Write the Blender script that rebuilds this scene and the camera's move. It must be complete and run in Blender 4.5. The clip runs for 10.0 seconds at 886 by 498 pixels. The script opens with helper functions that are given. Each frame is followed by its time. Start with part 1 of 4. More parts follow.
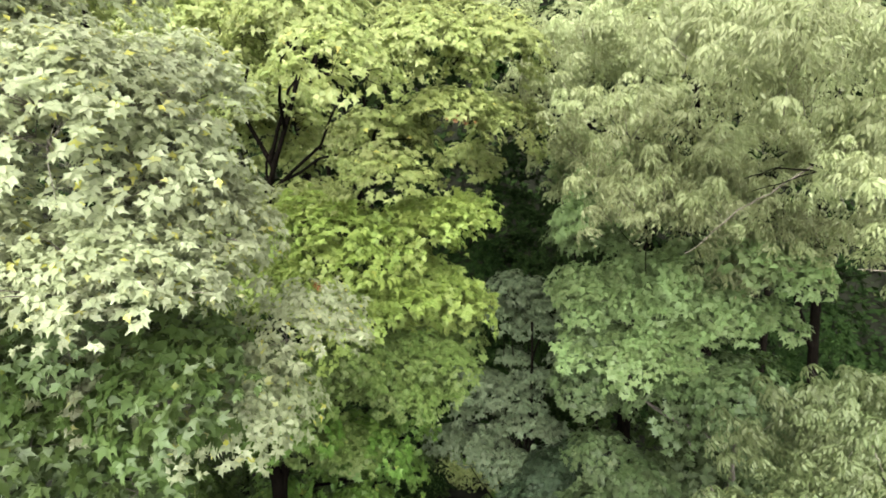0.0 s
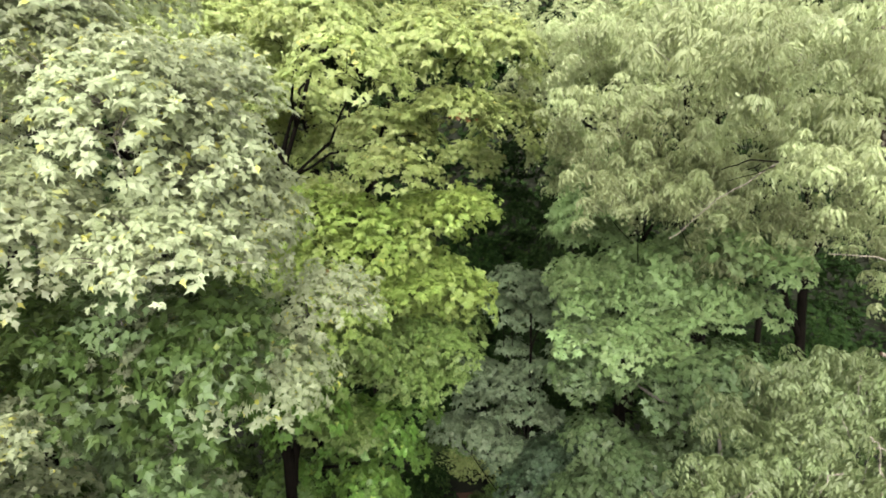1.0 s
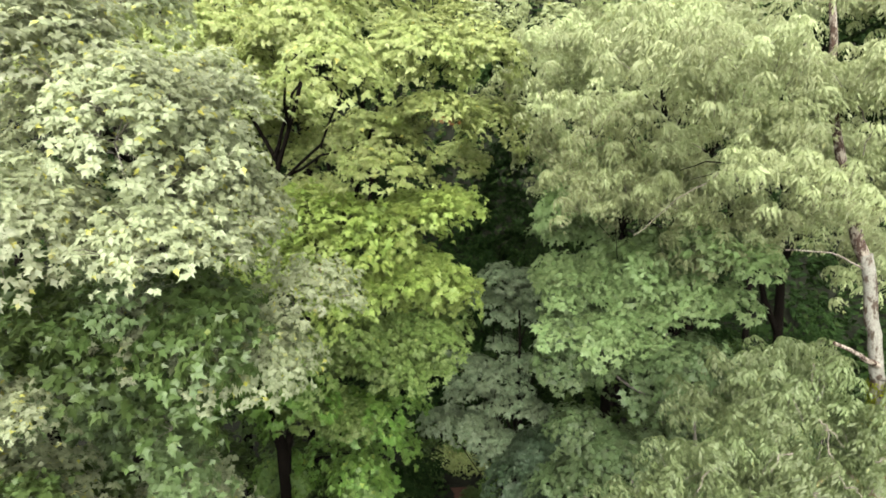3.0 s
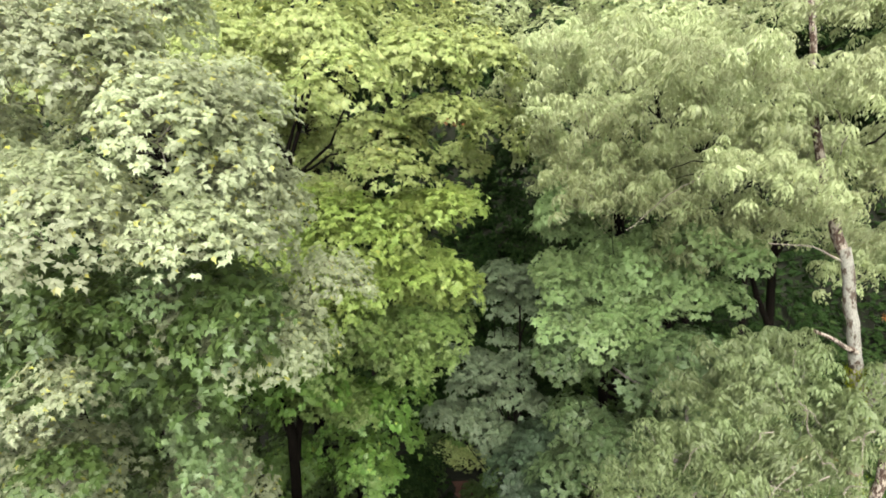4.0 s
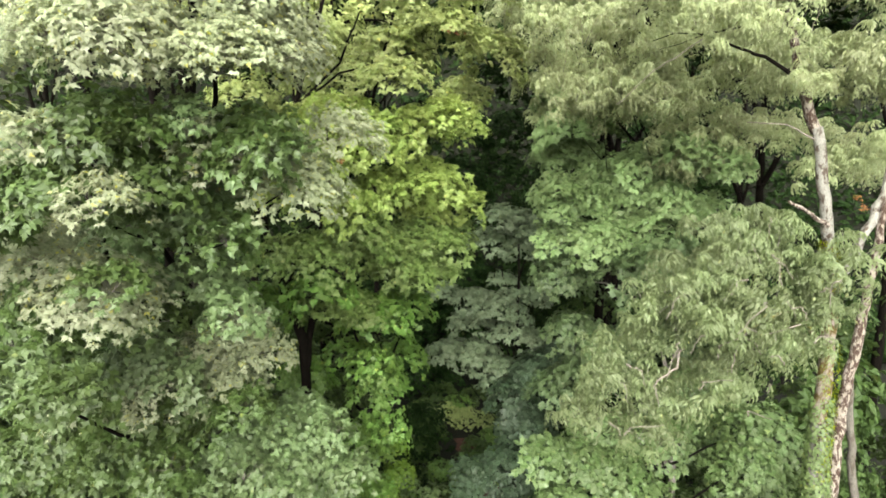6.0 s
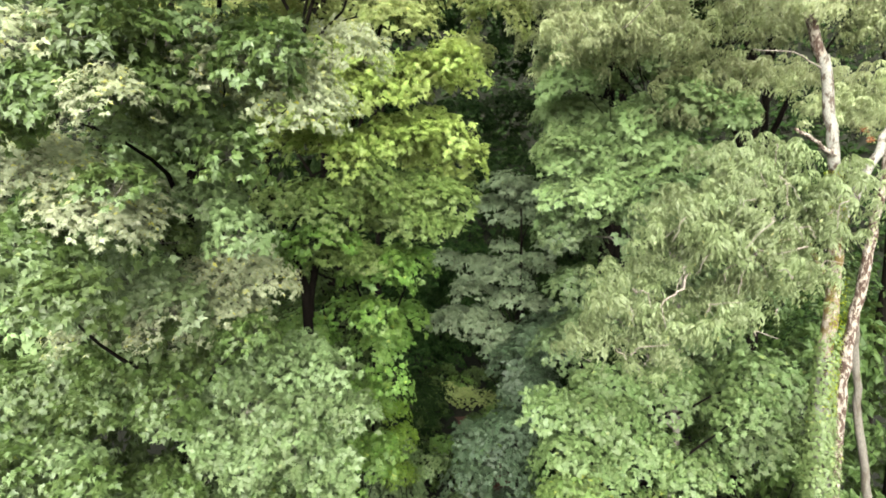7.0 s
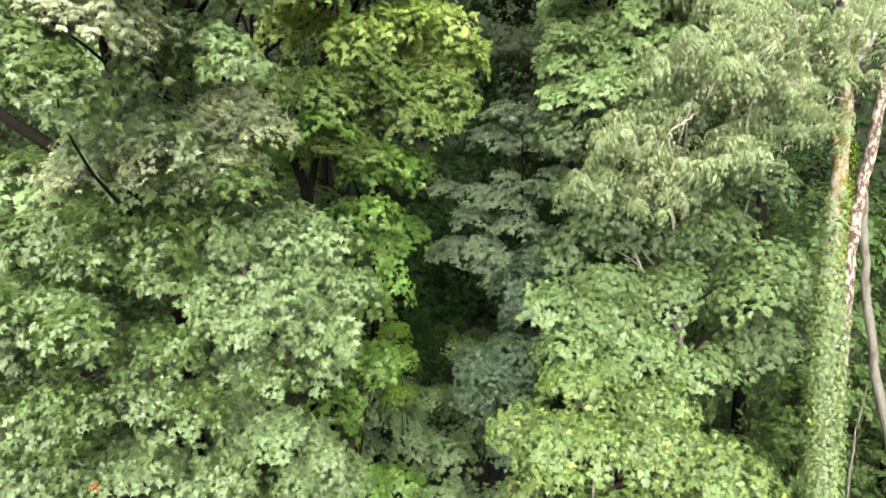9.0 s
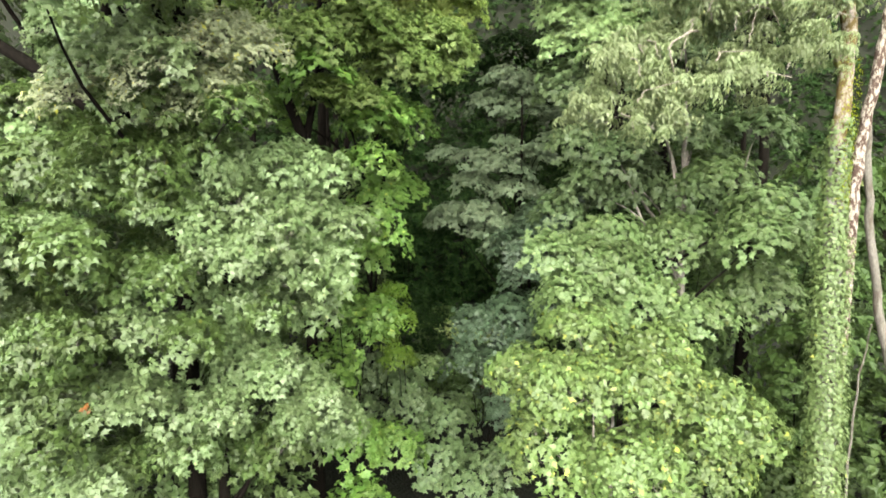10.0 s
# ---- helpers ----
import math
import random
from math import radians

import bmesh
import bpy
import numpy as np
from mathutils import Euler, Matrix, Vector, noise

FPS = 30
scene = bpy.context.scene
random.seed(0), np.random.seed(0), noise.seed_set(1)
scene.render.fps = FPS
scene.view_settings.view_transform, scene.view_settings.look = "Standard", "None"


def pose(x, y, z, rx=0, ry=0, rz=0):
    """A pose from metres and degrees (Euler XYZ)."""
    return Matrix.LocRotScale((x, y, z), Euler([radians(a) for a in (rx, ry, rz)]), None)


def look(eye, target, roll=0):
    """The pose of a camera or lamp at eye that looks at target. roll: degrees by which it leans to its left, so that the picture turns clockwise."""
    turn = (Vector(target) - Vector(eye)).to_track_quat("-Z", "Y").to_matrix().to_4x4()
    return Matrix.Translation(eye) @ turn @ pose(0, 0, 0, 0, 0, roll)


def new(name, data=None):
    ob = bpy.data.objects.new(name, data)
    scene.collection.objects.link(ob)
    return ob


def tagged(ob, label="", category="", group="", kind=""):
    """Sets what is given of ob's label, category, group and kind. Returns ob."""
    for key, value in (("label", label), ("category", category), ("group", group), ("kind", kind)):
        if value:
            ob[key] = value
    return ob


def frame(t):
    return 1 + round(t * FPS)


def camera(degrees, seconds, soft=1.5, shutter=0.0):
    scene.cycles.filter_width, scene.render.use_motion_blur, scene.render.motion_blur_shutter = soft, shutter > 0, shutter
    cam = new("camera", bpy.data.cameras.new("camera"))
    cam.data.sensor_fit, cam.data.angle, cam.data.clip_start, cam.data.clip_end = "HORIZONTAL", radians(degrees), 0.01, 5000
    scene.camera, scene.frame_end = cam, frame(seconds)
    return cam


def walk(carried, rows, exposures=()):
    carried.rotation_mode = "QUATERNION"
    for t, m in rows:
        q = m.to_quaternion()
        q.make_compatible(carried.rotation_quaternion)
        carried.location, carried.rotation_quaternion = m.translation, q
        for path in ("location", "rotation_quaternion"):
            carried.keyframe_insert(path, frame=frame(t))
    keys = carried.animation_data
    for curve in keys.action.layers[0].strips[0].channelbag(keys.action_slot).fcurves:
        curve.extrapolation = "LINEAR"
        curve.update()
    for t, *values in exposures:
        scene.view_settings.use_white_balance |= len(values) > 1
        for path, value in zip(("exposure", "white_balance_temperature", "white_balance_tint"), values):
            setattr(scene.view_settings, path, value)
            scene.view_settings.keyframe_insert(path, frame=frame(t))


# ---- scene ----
# ---------------------------------------------------------------- camera
# A drone: it backs off level, then sinks straight down with its gimbal held still.
PITCH = -8.0
EYES = [
    (0.0, 0.000, 0.000, 20.000), (0.5, -0.032, -0.369, 19.973), (1.0, -0.074, -0.790, 19.886),
    (1.5, -0.085, -0.880, 19.896), (2.0, 0.261, -0.912, 19.927), (3.5, 0.270, -1.732, 19.893),
    (4.0, 0.170, -2.101, 19.886), (4.5, 0.162, -2.789, 19.708), (5.0, 0.128, -3.191, 19.045),
    (5.5, 0.120, -3.272, 18.304), (7.0, -0.006, -3.493, 16.153), (7.5, -0.037, -3.463, 15.408),
    (8.0, -0.064, -3.467, 14.668), (8.5, -0.045, -3.551, 13.930), (9.0, -0.027, -3.670, 13.140),
    (9.5, -0.018, -3.694, 12.390), (10.0, 0.025, -3.683, 11.659),
]
cam = camera(75.0, 10.0, soft=1.75)
EXPOSURE = 2.42
walk(cam, [(t, pose(x, y, z, 90 + PITCH, 0, 0)) for t, x, y, z in EYES],
     exposures=[(0.0, EXPOSURE), (4.5, EXPOSURE), (5.5, EXPOSURE + 0.1), (7.0, EXPOSURE + 0.58), (8.0, EXPOSURE + 0.68), (10.0, EXPOSURE + 0.74)])

# ---------------------------------------------------------------- daylight: thin overcast, brightest behind the camera
SUN_ELEVATION, SUN_TURN = 36.0, 186.0
world = bpy.data.worlds.new("sky")
scene.world = world
world.use_nodes = True
wn, wl = world.node_tree.nodes, world.node_tree.links
sky = wn.new("ShaderNodeTexSky")
sky.sky_type = "NISHITA"
sky.sun_disc = False
sky.sun_elevation, sky.sun_rotation = radians(SUN_ELEVATION), radians(SUN_TURN)
sky.dust_density, sky.air_density, sky.ozone_density = 4.0, 1.0, 1.0
cloud = wn.new("ShaderNodeHueSaturation")
cloud.inputs["Saturation"].default_value = 0.05
wl.new(sky.outputs[0], cloud.inputs["Color"])
wl.new(cloud.outputs[0], wn["Background"].inputs["Color"])
wn["Background"].inputs["Strength"].default_value = 0.15
sun = new("sun", bpy.data.lights.new("sun", "SUN"))
sun.data.energy, sun.data.angle, sun.data.color = 1.25, radians(80), (1.0, 0.97, 0.88)
sun_from = Vector((math.sin(radians(SUN_TURN)) * math.cos(radians(SUN_ELEVATION)),
                   math.cos(radians(SUN_TURN)) * math.cos(radians(SUN_ELEVATION)), math.sin(radians(SUN_ELEVATION))))
sun.matrix_world = look(sun_from * 60, (0, 0, 0))


# ---------------------------------------------------------------- materials
def ramp(nodes, stops):
    r = nodes.new("ShaderNodeValToRGB")
    while len(r.color_ramp.elements) < len(stops):
        r.color_ramp.elements.new(0.5)
    for e, (at, rgb) in zip(r.color_ramp.elements, stops):
        e.position, e.color = at, (*rgb, 1)
    return r


def leaf_material(name, dark, mid, pale, rare, gloss=0.5, thin=0.44, rare_from=0.985, shine=0.42, fresh=1.3):
    """Leaf: each one its own tint, the tufts a little apart too; light shines through it."""
    dark = tuple(0.45 * a + 0.55 * b for a, b in zip(dark, mid))
    pale = tuple(0.45 * a + 0.55 * b for a, b in zip(pale, mid))
    dark, mid, pale = (tuple(max(0.002, g + fresh * (c - g)) for c in rgb) for rgb in (dark, mid, pale) for g in (0.9 * rgb[1],))
    m = bpy.data.materials.new(name)
    m.use_nodes = True
    n, l = m.node_tree.nodes, m.node_tree.links
    geo, obj = n.new("ShaderNodeNewGeometry"), n.new("ShaderNodeObjectInfo")
    tint = ramp(n, [(0.0, dark), (0.45, mid), (0.9, pale), (rare_from, pale), (1.0, rare)])
    l.new(geo.outputs["Random Per Island"], tint.inputs[0])
    tex = n.new("ShaderNodeTexCoord")
    vein = n.new("ShaderNodeTexNoise")
    vein.inputs["Scale"].default_value, vein.inputs["Detail"].default_value = 45, 3
    l.new(tex.outputs["Object"], vein.inputs["Vector"])
    shift = n.new("ShaderNodeHueSaturation")
    hue = n.new("ShaderNodeMapRange")
    hue.inputs["To Min"].default_value, hue.inputs["To Max"].default_value = 0.5, 0.514
    l.new(obj.outputs["Random"], hue.inputs["Value"])
    l.new(hue.outputs[0], shift.inputs["Hue"])
    mottle = n.new("ShaderNodeMapRange")
    mottle.inputs["To Min"].default_value, mottle.inputs["To Max"].default_value = 0.82, 1.18
    l.new(vein.outputs["Fac"], mottle.inputs["Value"])
    bough = n.new("ShaderNodeMath")
    bough.operation = "MULTIPLY_ADD"
    bough.inputs[1].default_value, bough.inputs[2].default_value = 0.4, 0.8
    l.new(obj.outputs["Random"], bough.inputs[0])
    both = n.new("ShaderNodeMath")
    both.operation = "MULTIPLY"
    l.new(mottle.outputs[0], both.inputs[0])
    l.new(bough.outputs[0], both.inputs[1])
    l.new(both.outputs[0], shift.inputs["Value"])
    l.new(tint.outputs[0], shift.inputs["Color"])
    bump = n.new("ShaderNodeBump")
    bump.inputs["Strength"].default_value, bump.inputs["Distance"].default_value = 0.35, 0.01
    l.new(vein.outputs["Fac"], bump.inputs["Height"])
    skin = n["Principled BSDF"]
    skin.inputs["Roughness"].default_value = gloss
    skin.inputs["Specular IOR Level"].default_value = shine
    l.new(shift.outputs[0], skin.inputs["Base Color"])
    l.new(bump.outputs[0], skin.inputs["Normal"])
    glow = n.new("ShaderNodeBsdfTranslucent")
    warm = n.new("ShaderNodeHueSaturation")
    warm.inputs["Hue"].default_value, warm.inputs["Saturation"].default_value, warm.inputs["Value"].default_value = 0.492, 0.98, 1.2
    l.new(shift.outputs[0], warm.inputs["Color"])
    l.new(warm.outputs[0], glow.inputs["Color"])
    mix = n.new("ShaderNodeMixShader")
    mix.inputs[0].default_value = thin
    l.new(skin.outputs[0], mix.inputs[1])
    l.new(glow.outputs[0], mix.inputs[2])
    l.new(mix.outputs[0], n["Material Output"].inputs["Surface"])
    return m


def bark_material(name, dark, light, patch=None, patch_at=0.6, scale=9.0, streak=4.0, rough=0.9, shine=0.12):
    """Bark: furrows along the stem, and patches of lichen or moss."""
    m = bpy.data.materials.new(name)
    m.use_nodes = True
    n, l = m.node_tree.nodes, m.node_tree.links
    tex, fit = n.new("ShaderNodeTexCoord"), n.new("ShaderNodeMapping")
    fit.inputs["Scale"].default_value = (1, 1, 1 / streak)
    l.new(tex.outputs["Object"], fit.inputs["Vector"])
    grain = n.new("ShaderNodeTexNoise")
    grain.inputs["Scale"].default_value, grain.inputs["Detail"].default_value, grain.inputs["Roughness"].default_value = scale * 3, 6, 0.65
    l.new(fit.outputs[0], grain.inputs["Vector"])
    tone = ramp(n, [(0.3, dark), (0.68, light)])
    l.new(grain.outputs["Fac"], tone.inputs[0])
    colour = tone.outputs[0]
    if patch:
        spots = n.new("ShaderNodeTexNoise")
        spots.inputs["Scale"].default_value, spots.inputs["Detail"].default_value = scale * 0.45, 6
        spots.inputs["Roughness"].default_value = 0.68
        l.new(fit.outputs[0], spots.inputs["Vector"])
        mask = ramp(n, [(patch_at - 0.04, (0, 0, 0)), (patch_at + 0.04, (1, 1, 1))])
        l.new(spots.outputs["Fac"], mask.inputs[0])
        blend = n.new("ShaderNodeMix")
        blend.data_type = "RGBA"
        l.new(mask.outputs[0], blend.inputs["Factor"])
        l.new(colour, blend.inputs["A"])
        blend.inputs["B"].default_value = (*patch, 1)
        colour = blend.outputs["Result"]
    bump = n.new("ShaderNodeBump")
    bump.inputs["Strength"].default_value, bump.inputs["Distance"].default_value = 0.8, 0.03
    l.new(grain.outputs["Fac"], bump.inputs["Height"])
    p = n["Principled BSDF"]
    p.inputs["Roughness"].default_value = rough
    p.inputs["Specular IOR Level"].default_value = shine
    l.new(colour, p.inputs["Base Color"])
    l.new(bump.outputs[0], p.inputs["Normal"])
    return m


def soil_material(name, tone, share):
    """Forest floor: leaf litter and low green growth over earth of one tone; canopy shade is put into the litter
    colours.
    """
    m = bpy.data.materials.new(name)
    m.use_nodes = True
    n, l = m.node_tree.nodes, m.node_tree.links
    tex = n.new("ShaderNodeTexCoord")
    big, fine = n.new("ShaderNodeTexNoise"), n.new("ShaderNodeTexVoronoi")
    big.inputs["Scale"].default_value, big.inputs["Detail"].default_value = 0.35, 6
    fine.inputs["Scale"].default_value = 9
    l.new(tex.outputs["Object"], big.inputs["Vector"])
    l.new(tex.outputs["Object"], fine.inputs["Vector"])
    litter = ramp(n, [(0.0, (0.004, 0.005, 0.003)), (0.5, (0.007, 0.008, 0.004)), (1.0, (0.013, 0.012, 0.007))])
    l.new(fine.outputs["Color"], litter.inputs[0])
    earth_tone = ramp(n, [(0.35, tuple(c * 0.6 for c in tone)), (0.7, tone)])
    l.new(big.outputs["Fac"], earth_tone.inputs[0])
    blend = n.new("ShaderNodeMix")
    blend.data_type = "RGBA"
    blend.inputs["Factor"].default_value = share
    l.new(litter.outputs[0], blend.inputs["A"])
    l.new(earth_tone.outputs[0], blend.inputs["B"])
    p = n["Principled BSDF"]
    p.inputs["Roughness"].default_value = 0.95
    p.inputs["Specular IOR Level"].default_value = 0.1
    bump = n.new("ShaderNodeBump")
    bump.inputs["Strength"].default_value, bump.inputs["Distance"].default_value = 0.6, 0.05
    l.new(fine.outputs["Distance"], bump.inputs["Height"])
    l.new(bump.outputs[0], p.inputs["Normal"])
    l.new(blend.outputs["Result"], p.inputs["Base Color"])
    return m


# the rare yellow-green tint stands in for leaves lit from behind
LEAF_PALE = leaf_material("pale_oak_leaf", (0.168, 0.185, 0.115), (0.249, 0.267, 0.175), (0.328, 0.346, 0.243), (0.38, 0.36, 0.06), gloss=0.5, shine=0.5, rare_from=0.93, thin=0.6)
# greener oak leaf; shade on the lower boughs is put into its tone
LEAF_OAK = leaf_material("shaded_green_oak_leaf", (0.0395, 0.0586, 0.02), (0.0702, 0.0968, 0.0373), (0.101, 0.129, 0.0575), (0.288, 0.288, 0.045), gloss=0.5, shine=0.5, thin=0.54)
# paler oak leaf, the sky's sheen on upward boughs put into its colour
LEAF_SILVER = leaf_material("sheen_oak_leaf", (0.0765, 0.106, 0.0494), (0.124, 0.16, 0.0799), (0.168, 0.207, 0.115), (0.24, 0.25, 0.06), gloss=0.5, shine=0.5, thin=0.55)
LEAF_YELLOW = leaf_material("yellow_green_maple_leaf", (0.139, 0.168, 0.0752), (0.242, 0.272, 0.128), (0.343, 0.358, 0.188), (0.475, 0.410, 0.076), thin=0.56)
LEAF_MID = leaf_material("green_gold_maple_leaf", (0.138, 0.182, 0.0673), (0.245, 0.294, 0.118), (0.36, 0.399, 0.175), (0.4, 0.36, 0.07), thin=0.57)
LEAF_GREEN = leaf_material("mid_green_maple_leaf", (0.0832, 0.114, 0.0452), (0.146, 0.189, 0.0775), (0.215, 0.253, 0.119), (0.38, 0.36, 0.07), thin=0.56)
LEAF_SAGE = leaf_material("pale_sage_leaf", (0.121, 0.165, 0.0818), (0.199, 0.253, 0.132), (0.267, 0.327, 0.179), (0.3, 0.32, 0.15), thin=0.58)
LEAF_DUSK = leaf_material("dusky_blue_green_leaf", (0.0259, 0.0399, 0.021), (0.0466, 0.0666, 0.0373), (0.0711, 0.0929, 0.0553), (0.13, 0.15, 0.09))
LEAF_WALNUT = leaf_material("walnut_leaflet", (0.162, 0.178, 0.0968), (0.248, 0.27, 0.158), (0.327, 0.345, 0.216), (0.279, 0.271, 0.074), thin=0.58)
# dimmer copy of the walnut leaflet: less light down there, put into colour
LEAF_FEATHER = leaf_material("dimmed_walnut_leaflet", (0.0859, 0.104, 0.0509), (0.133, 0.156, 0.0827), (0.177, 0.199, 0.113), (0.279, 0.271, 0.074), thin=0.58)
LEAF_TEAL = leaf_material("blue_green_leaf", (0.0511, 0.0731, 0.0347), (0.0897, 0.118, 0.059), (0.124, 0.153, 0.0837), (0.24, 0.28, 0.12), thin=0.54)
LEAF_GREY = leaf_material("grey_green_leaf", (0.0639, 0.0834, 0.0502), (0.115, 0.14, 0.0866), (0.162, 0.187, 0.121), (0.194, 0.213, 0.097))
LEAF_FRESH = leaf_material("fresh_green_leaf", (0.0522, 0.0798, 0.0324), (0.101, 0.135, 0.0607), (0.148, 0.182, 0.0969), (0.275, 0.294, 0.076))
LEAF_LOW = leaf_material("green_maple_leaf", (0.0564, 0.0978, 0.0285), (0.109, 0.165, 0.0561), (0.17, 0.23, 0.0837), (0.363, 0.374, 0.066), thin=0.5)
LEAF_BRIGHT = leaf_material("bright_green_leaf", (0.0499, 0.072, 0.026), (0.087, 0.117, 0.047), (0.129, 0.158, 0.0717), (0.22, 0.24, 0.04), rare_from=0.93)
# understorey leaf with the shade between trunks held in its dark tone
LEAF_SHADE = leaf_material("shaded_understorey_leaf", (0.022, 0.034, 0.012), (0.038, 0.055, 0.02), (0.058, 0.078, 0.03), (0.08, 0.085, 0.025), gloss=0.6, shine=0.25)
# deep shade under the trees is put into this near-black leaf colour
LEAF_DARK = leaf_material("shade_darkened_leaf", (0.006, 0.011, 0.005), (0.011, 0.018, 0.007), (0.019, 0.029, 0.011), (0.032, 0.037, 0.012), gloss=0.8, shine=0.04, thin=0.25)
MOSS = leaf_material("yellow_moss", (0.075, 0.088, 0.014), (0.12, 0.132, 0.02), (0.17, 0.178, 0.032), (0.22, 0.22, 0.035), gloss=0.8, shine=0.1)
LEAF_SNAG = leaf_material("snag_ivy_leaf", (0.0497, 0.08, 0.0208), (0.0952, 0.14, 0.0364), (0.149, 0.2, 0.0572), (0.25, 0.25, 0.05))
LEAF_IVY = leaf_material("ivy_leaf", (0.0542, 0.0792, 0.033), (0.103, 0.134, 0.06), (0.161, 0.19, 0.0975), (0.209, 0.224, 0.038))
# bark in near-black tones, darker than all the others
BARK_DARK = bark_material("near_black_bark", (0.0022, 0.0019, 0.0014), (0.0068, 0.0055, 0.004), shine=0.02)
BARK_PALE = bark_material("pale_lichen_bark", (0.082, 0.077, 0.062), (0.19, 0.184, 0.155), (0.04, 0.029, 0.02), 0.53, scale=20, streak=2.2)
BARK_MOSS = bark_material("mossy_bark", (0.09, 0.075, 0.045), (0.26, 0.235, 0.17), (0.12, 0.115, 0.03), 0.5, scale=20, streak=2.2)
BARK_RED = bark_material("reddish_bark", (0.02, 0.012, 0.008), (0.06, 0.038, 0.027), (0.2, 0.175, 0.14), 0.52, scale=30, streak=2.2)
BARK_OCHRE = bark_material("ochre_moss_bark", (0.075, 0.06, 0.042), (0.23, 0.2, 0.16), (0.072, 0.052, 0.016), 0.5, scale=16, streak=2.0)
BARK_ASH = bark_material("ash_grey_bark", (0.05, 0.045, 0.036), (0.11, 0.1, 0.08), (0.05, 0.042, 0.03), 0.55, scale=14)
BARK_GREY = bark_material("grey_bark", (0.07, 0.06, 0.05), (0.20, 0.18, 0.15))
DEAD_WOOD = bark_material("bare_dead_wood", (0.085, 0.07, 0.053), (0.18, 0.16, 0.128), scale=14)
# floor tones near black, standing in for shade from the canopy
SOIL = soil_material("shaded_forest_soil", (0.006, 0.007, 0.004), 0.4)
CLAY = soil_material("red_clay", (0.075, 0.036, 0.026), 0.8)
LEAF_DEAD = leaf_material("dead_red_leaf", (0.07, 0.02, 0.008), (0.115, 0.038, 0.013), (0.15, 0.07, 0.02), (0.17, 0.1, 0.025))


# ---------------------------------------------------------------- builders
def mesh_of(name, verts, faces, mats, slots=None):
    me = bpy.data.meshes.new(name)
    me.from_pydata(verts, [], faces)
    for m in mats:
        me.materials.append(m)
    if slots is not None:
        me.polygons.foreach_set("material_index", slots)
    me.update()
    return me


def part(name, me, parent, m=None, label=""):
    ob = new(name, me)
    ob.parent = parent
    ob.matrix_parent_inverse = parent.matrix_basis.inverted()
    if m is not None:
        ob.matrix_basis = m
    if label:
        tagged(ob, label)
    return ob


def tube(points, radii, sides=9, rough=0.0, rng=None):
    """A tapered stem along a line of points."""
    pts = [Vector(p) for p in points]
    verts, faces = [], []
    for i, p in enumerate(pts):
        way = (pts[min(i + 1, len(pts) - 1)] - pts[max(i - 1, 0)]).normalized()
        across = way.cross(Vector((0.3, 1, 0.1))).normalized()
        over = way.cross(across)
        for k in range(sides):
            a = 2 * math.pi * k / sides
            r = radii[i] * (1 + (rough * (rng.random() - 0.5) if rng else 0))
            verts.append(p + (across * math.cos(a) + over * math.sin(a)) * r)
    for i in range(len(pts) - 1):
        for k in range(sides):
            a, b = i * sides + k, i * sides + (k + 1) % sides
            faces.append((a, b, b + sides, a + sides))
    verts.append(pts[-1])
    top = (len(pts) - 1) * sides
    faces += [(top + k, top + (k + 1) % sides, len(verts) - 1) for k in range(sides)]
    return [tuple(v) for v in verts], faces


def bent(a, b, rng, steps=6, sag=0.12):
    """A line from a to b that wanders and rises like a limb."""
    a, b = Vector(a), Vector(b)
    far = (b - a).length
    off = Vector((rng.uniform(-1, 1), rng.uniform(-1, 1), rng.uniform(0.2, 1))) * sag * far
    out = []
    for i in range(steps + 1):
        t = i / steps
        w = 4 * t * (1 - t)
        out.append(a.lerp(b, t) + off * w * 0.6 + Vector((rng.uniform(-1, 1), rng.uniform(-1, 1), rng.uniform(-1, 1))) * 0.018 * far * (1 if 0 < i < steps else 0))
    return out


def stem(name, points, radii, mat, parent, rng, sides=9, label=""):
    v, f = tube(points, radii, sides, 0.16, rng)
    me = mesh_of(name, v, f, [mat])
    me.polygons.foreach_set("use_smooth", [True] * len(me.polygons))
    return part(name, me, parent, label=label)


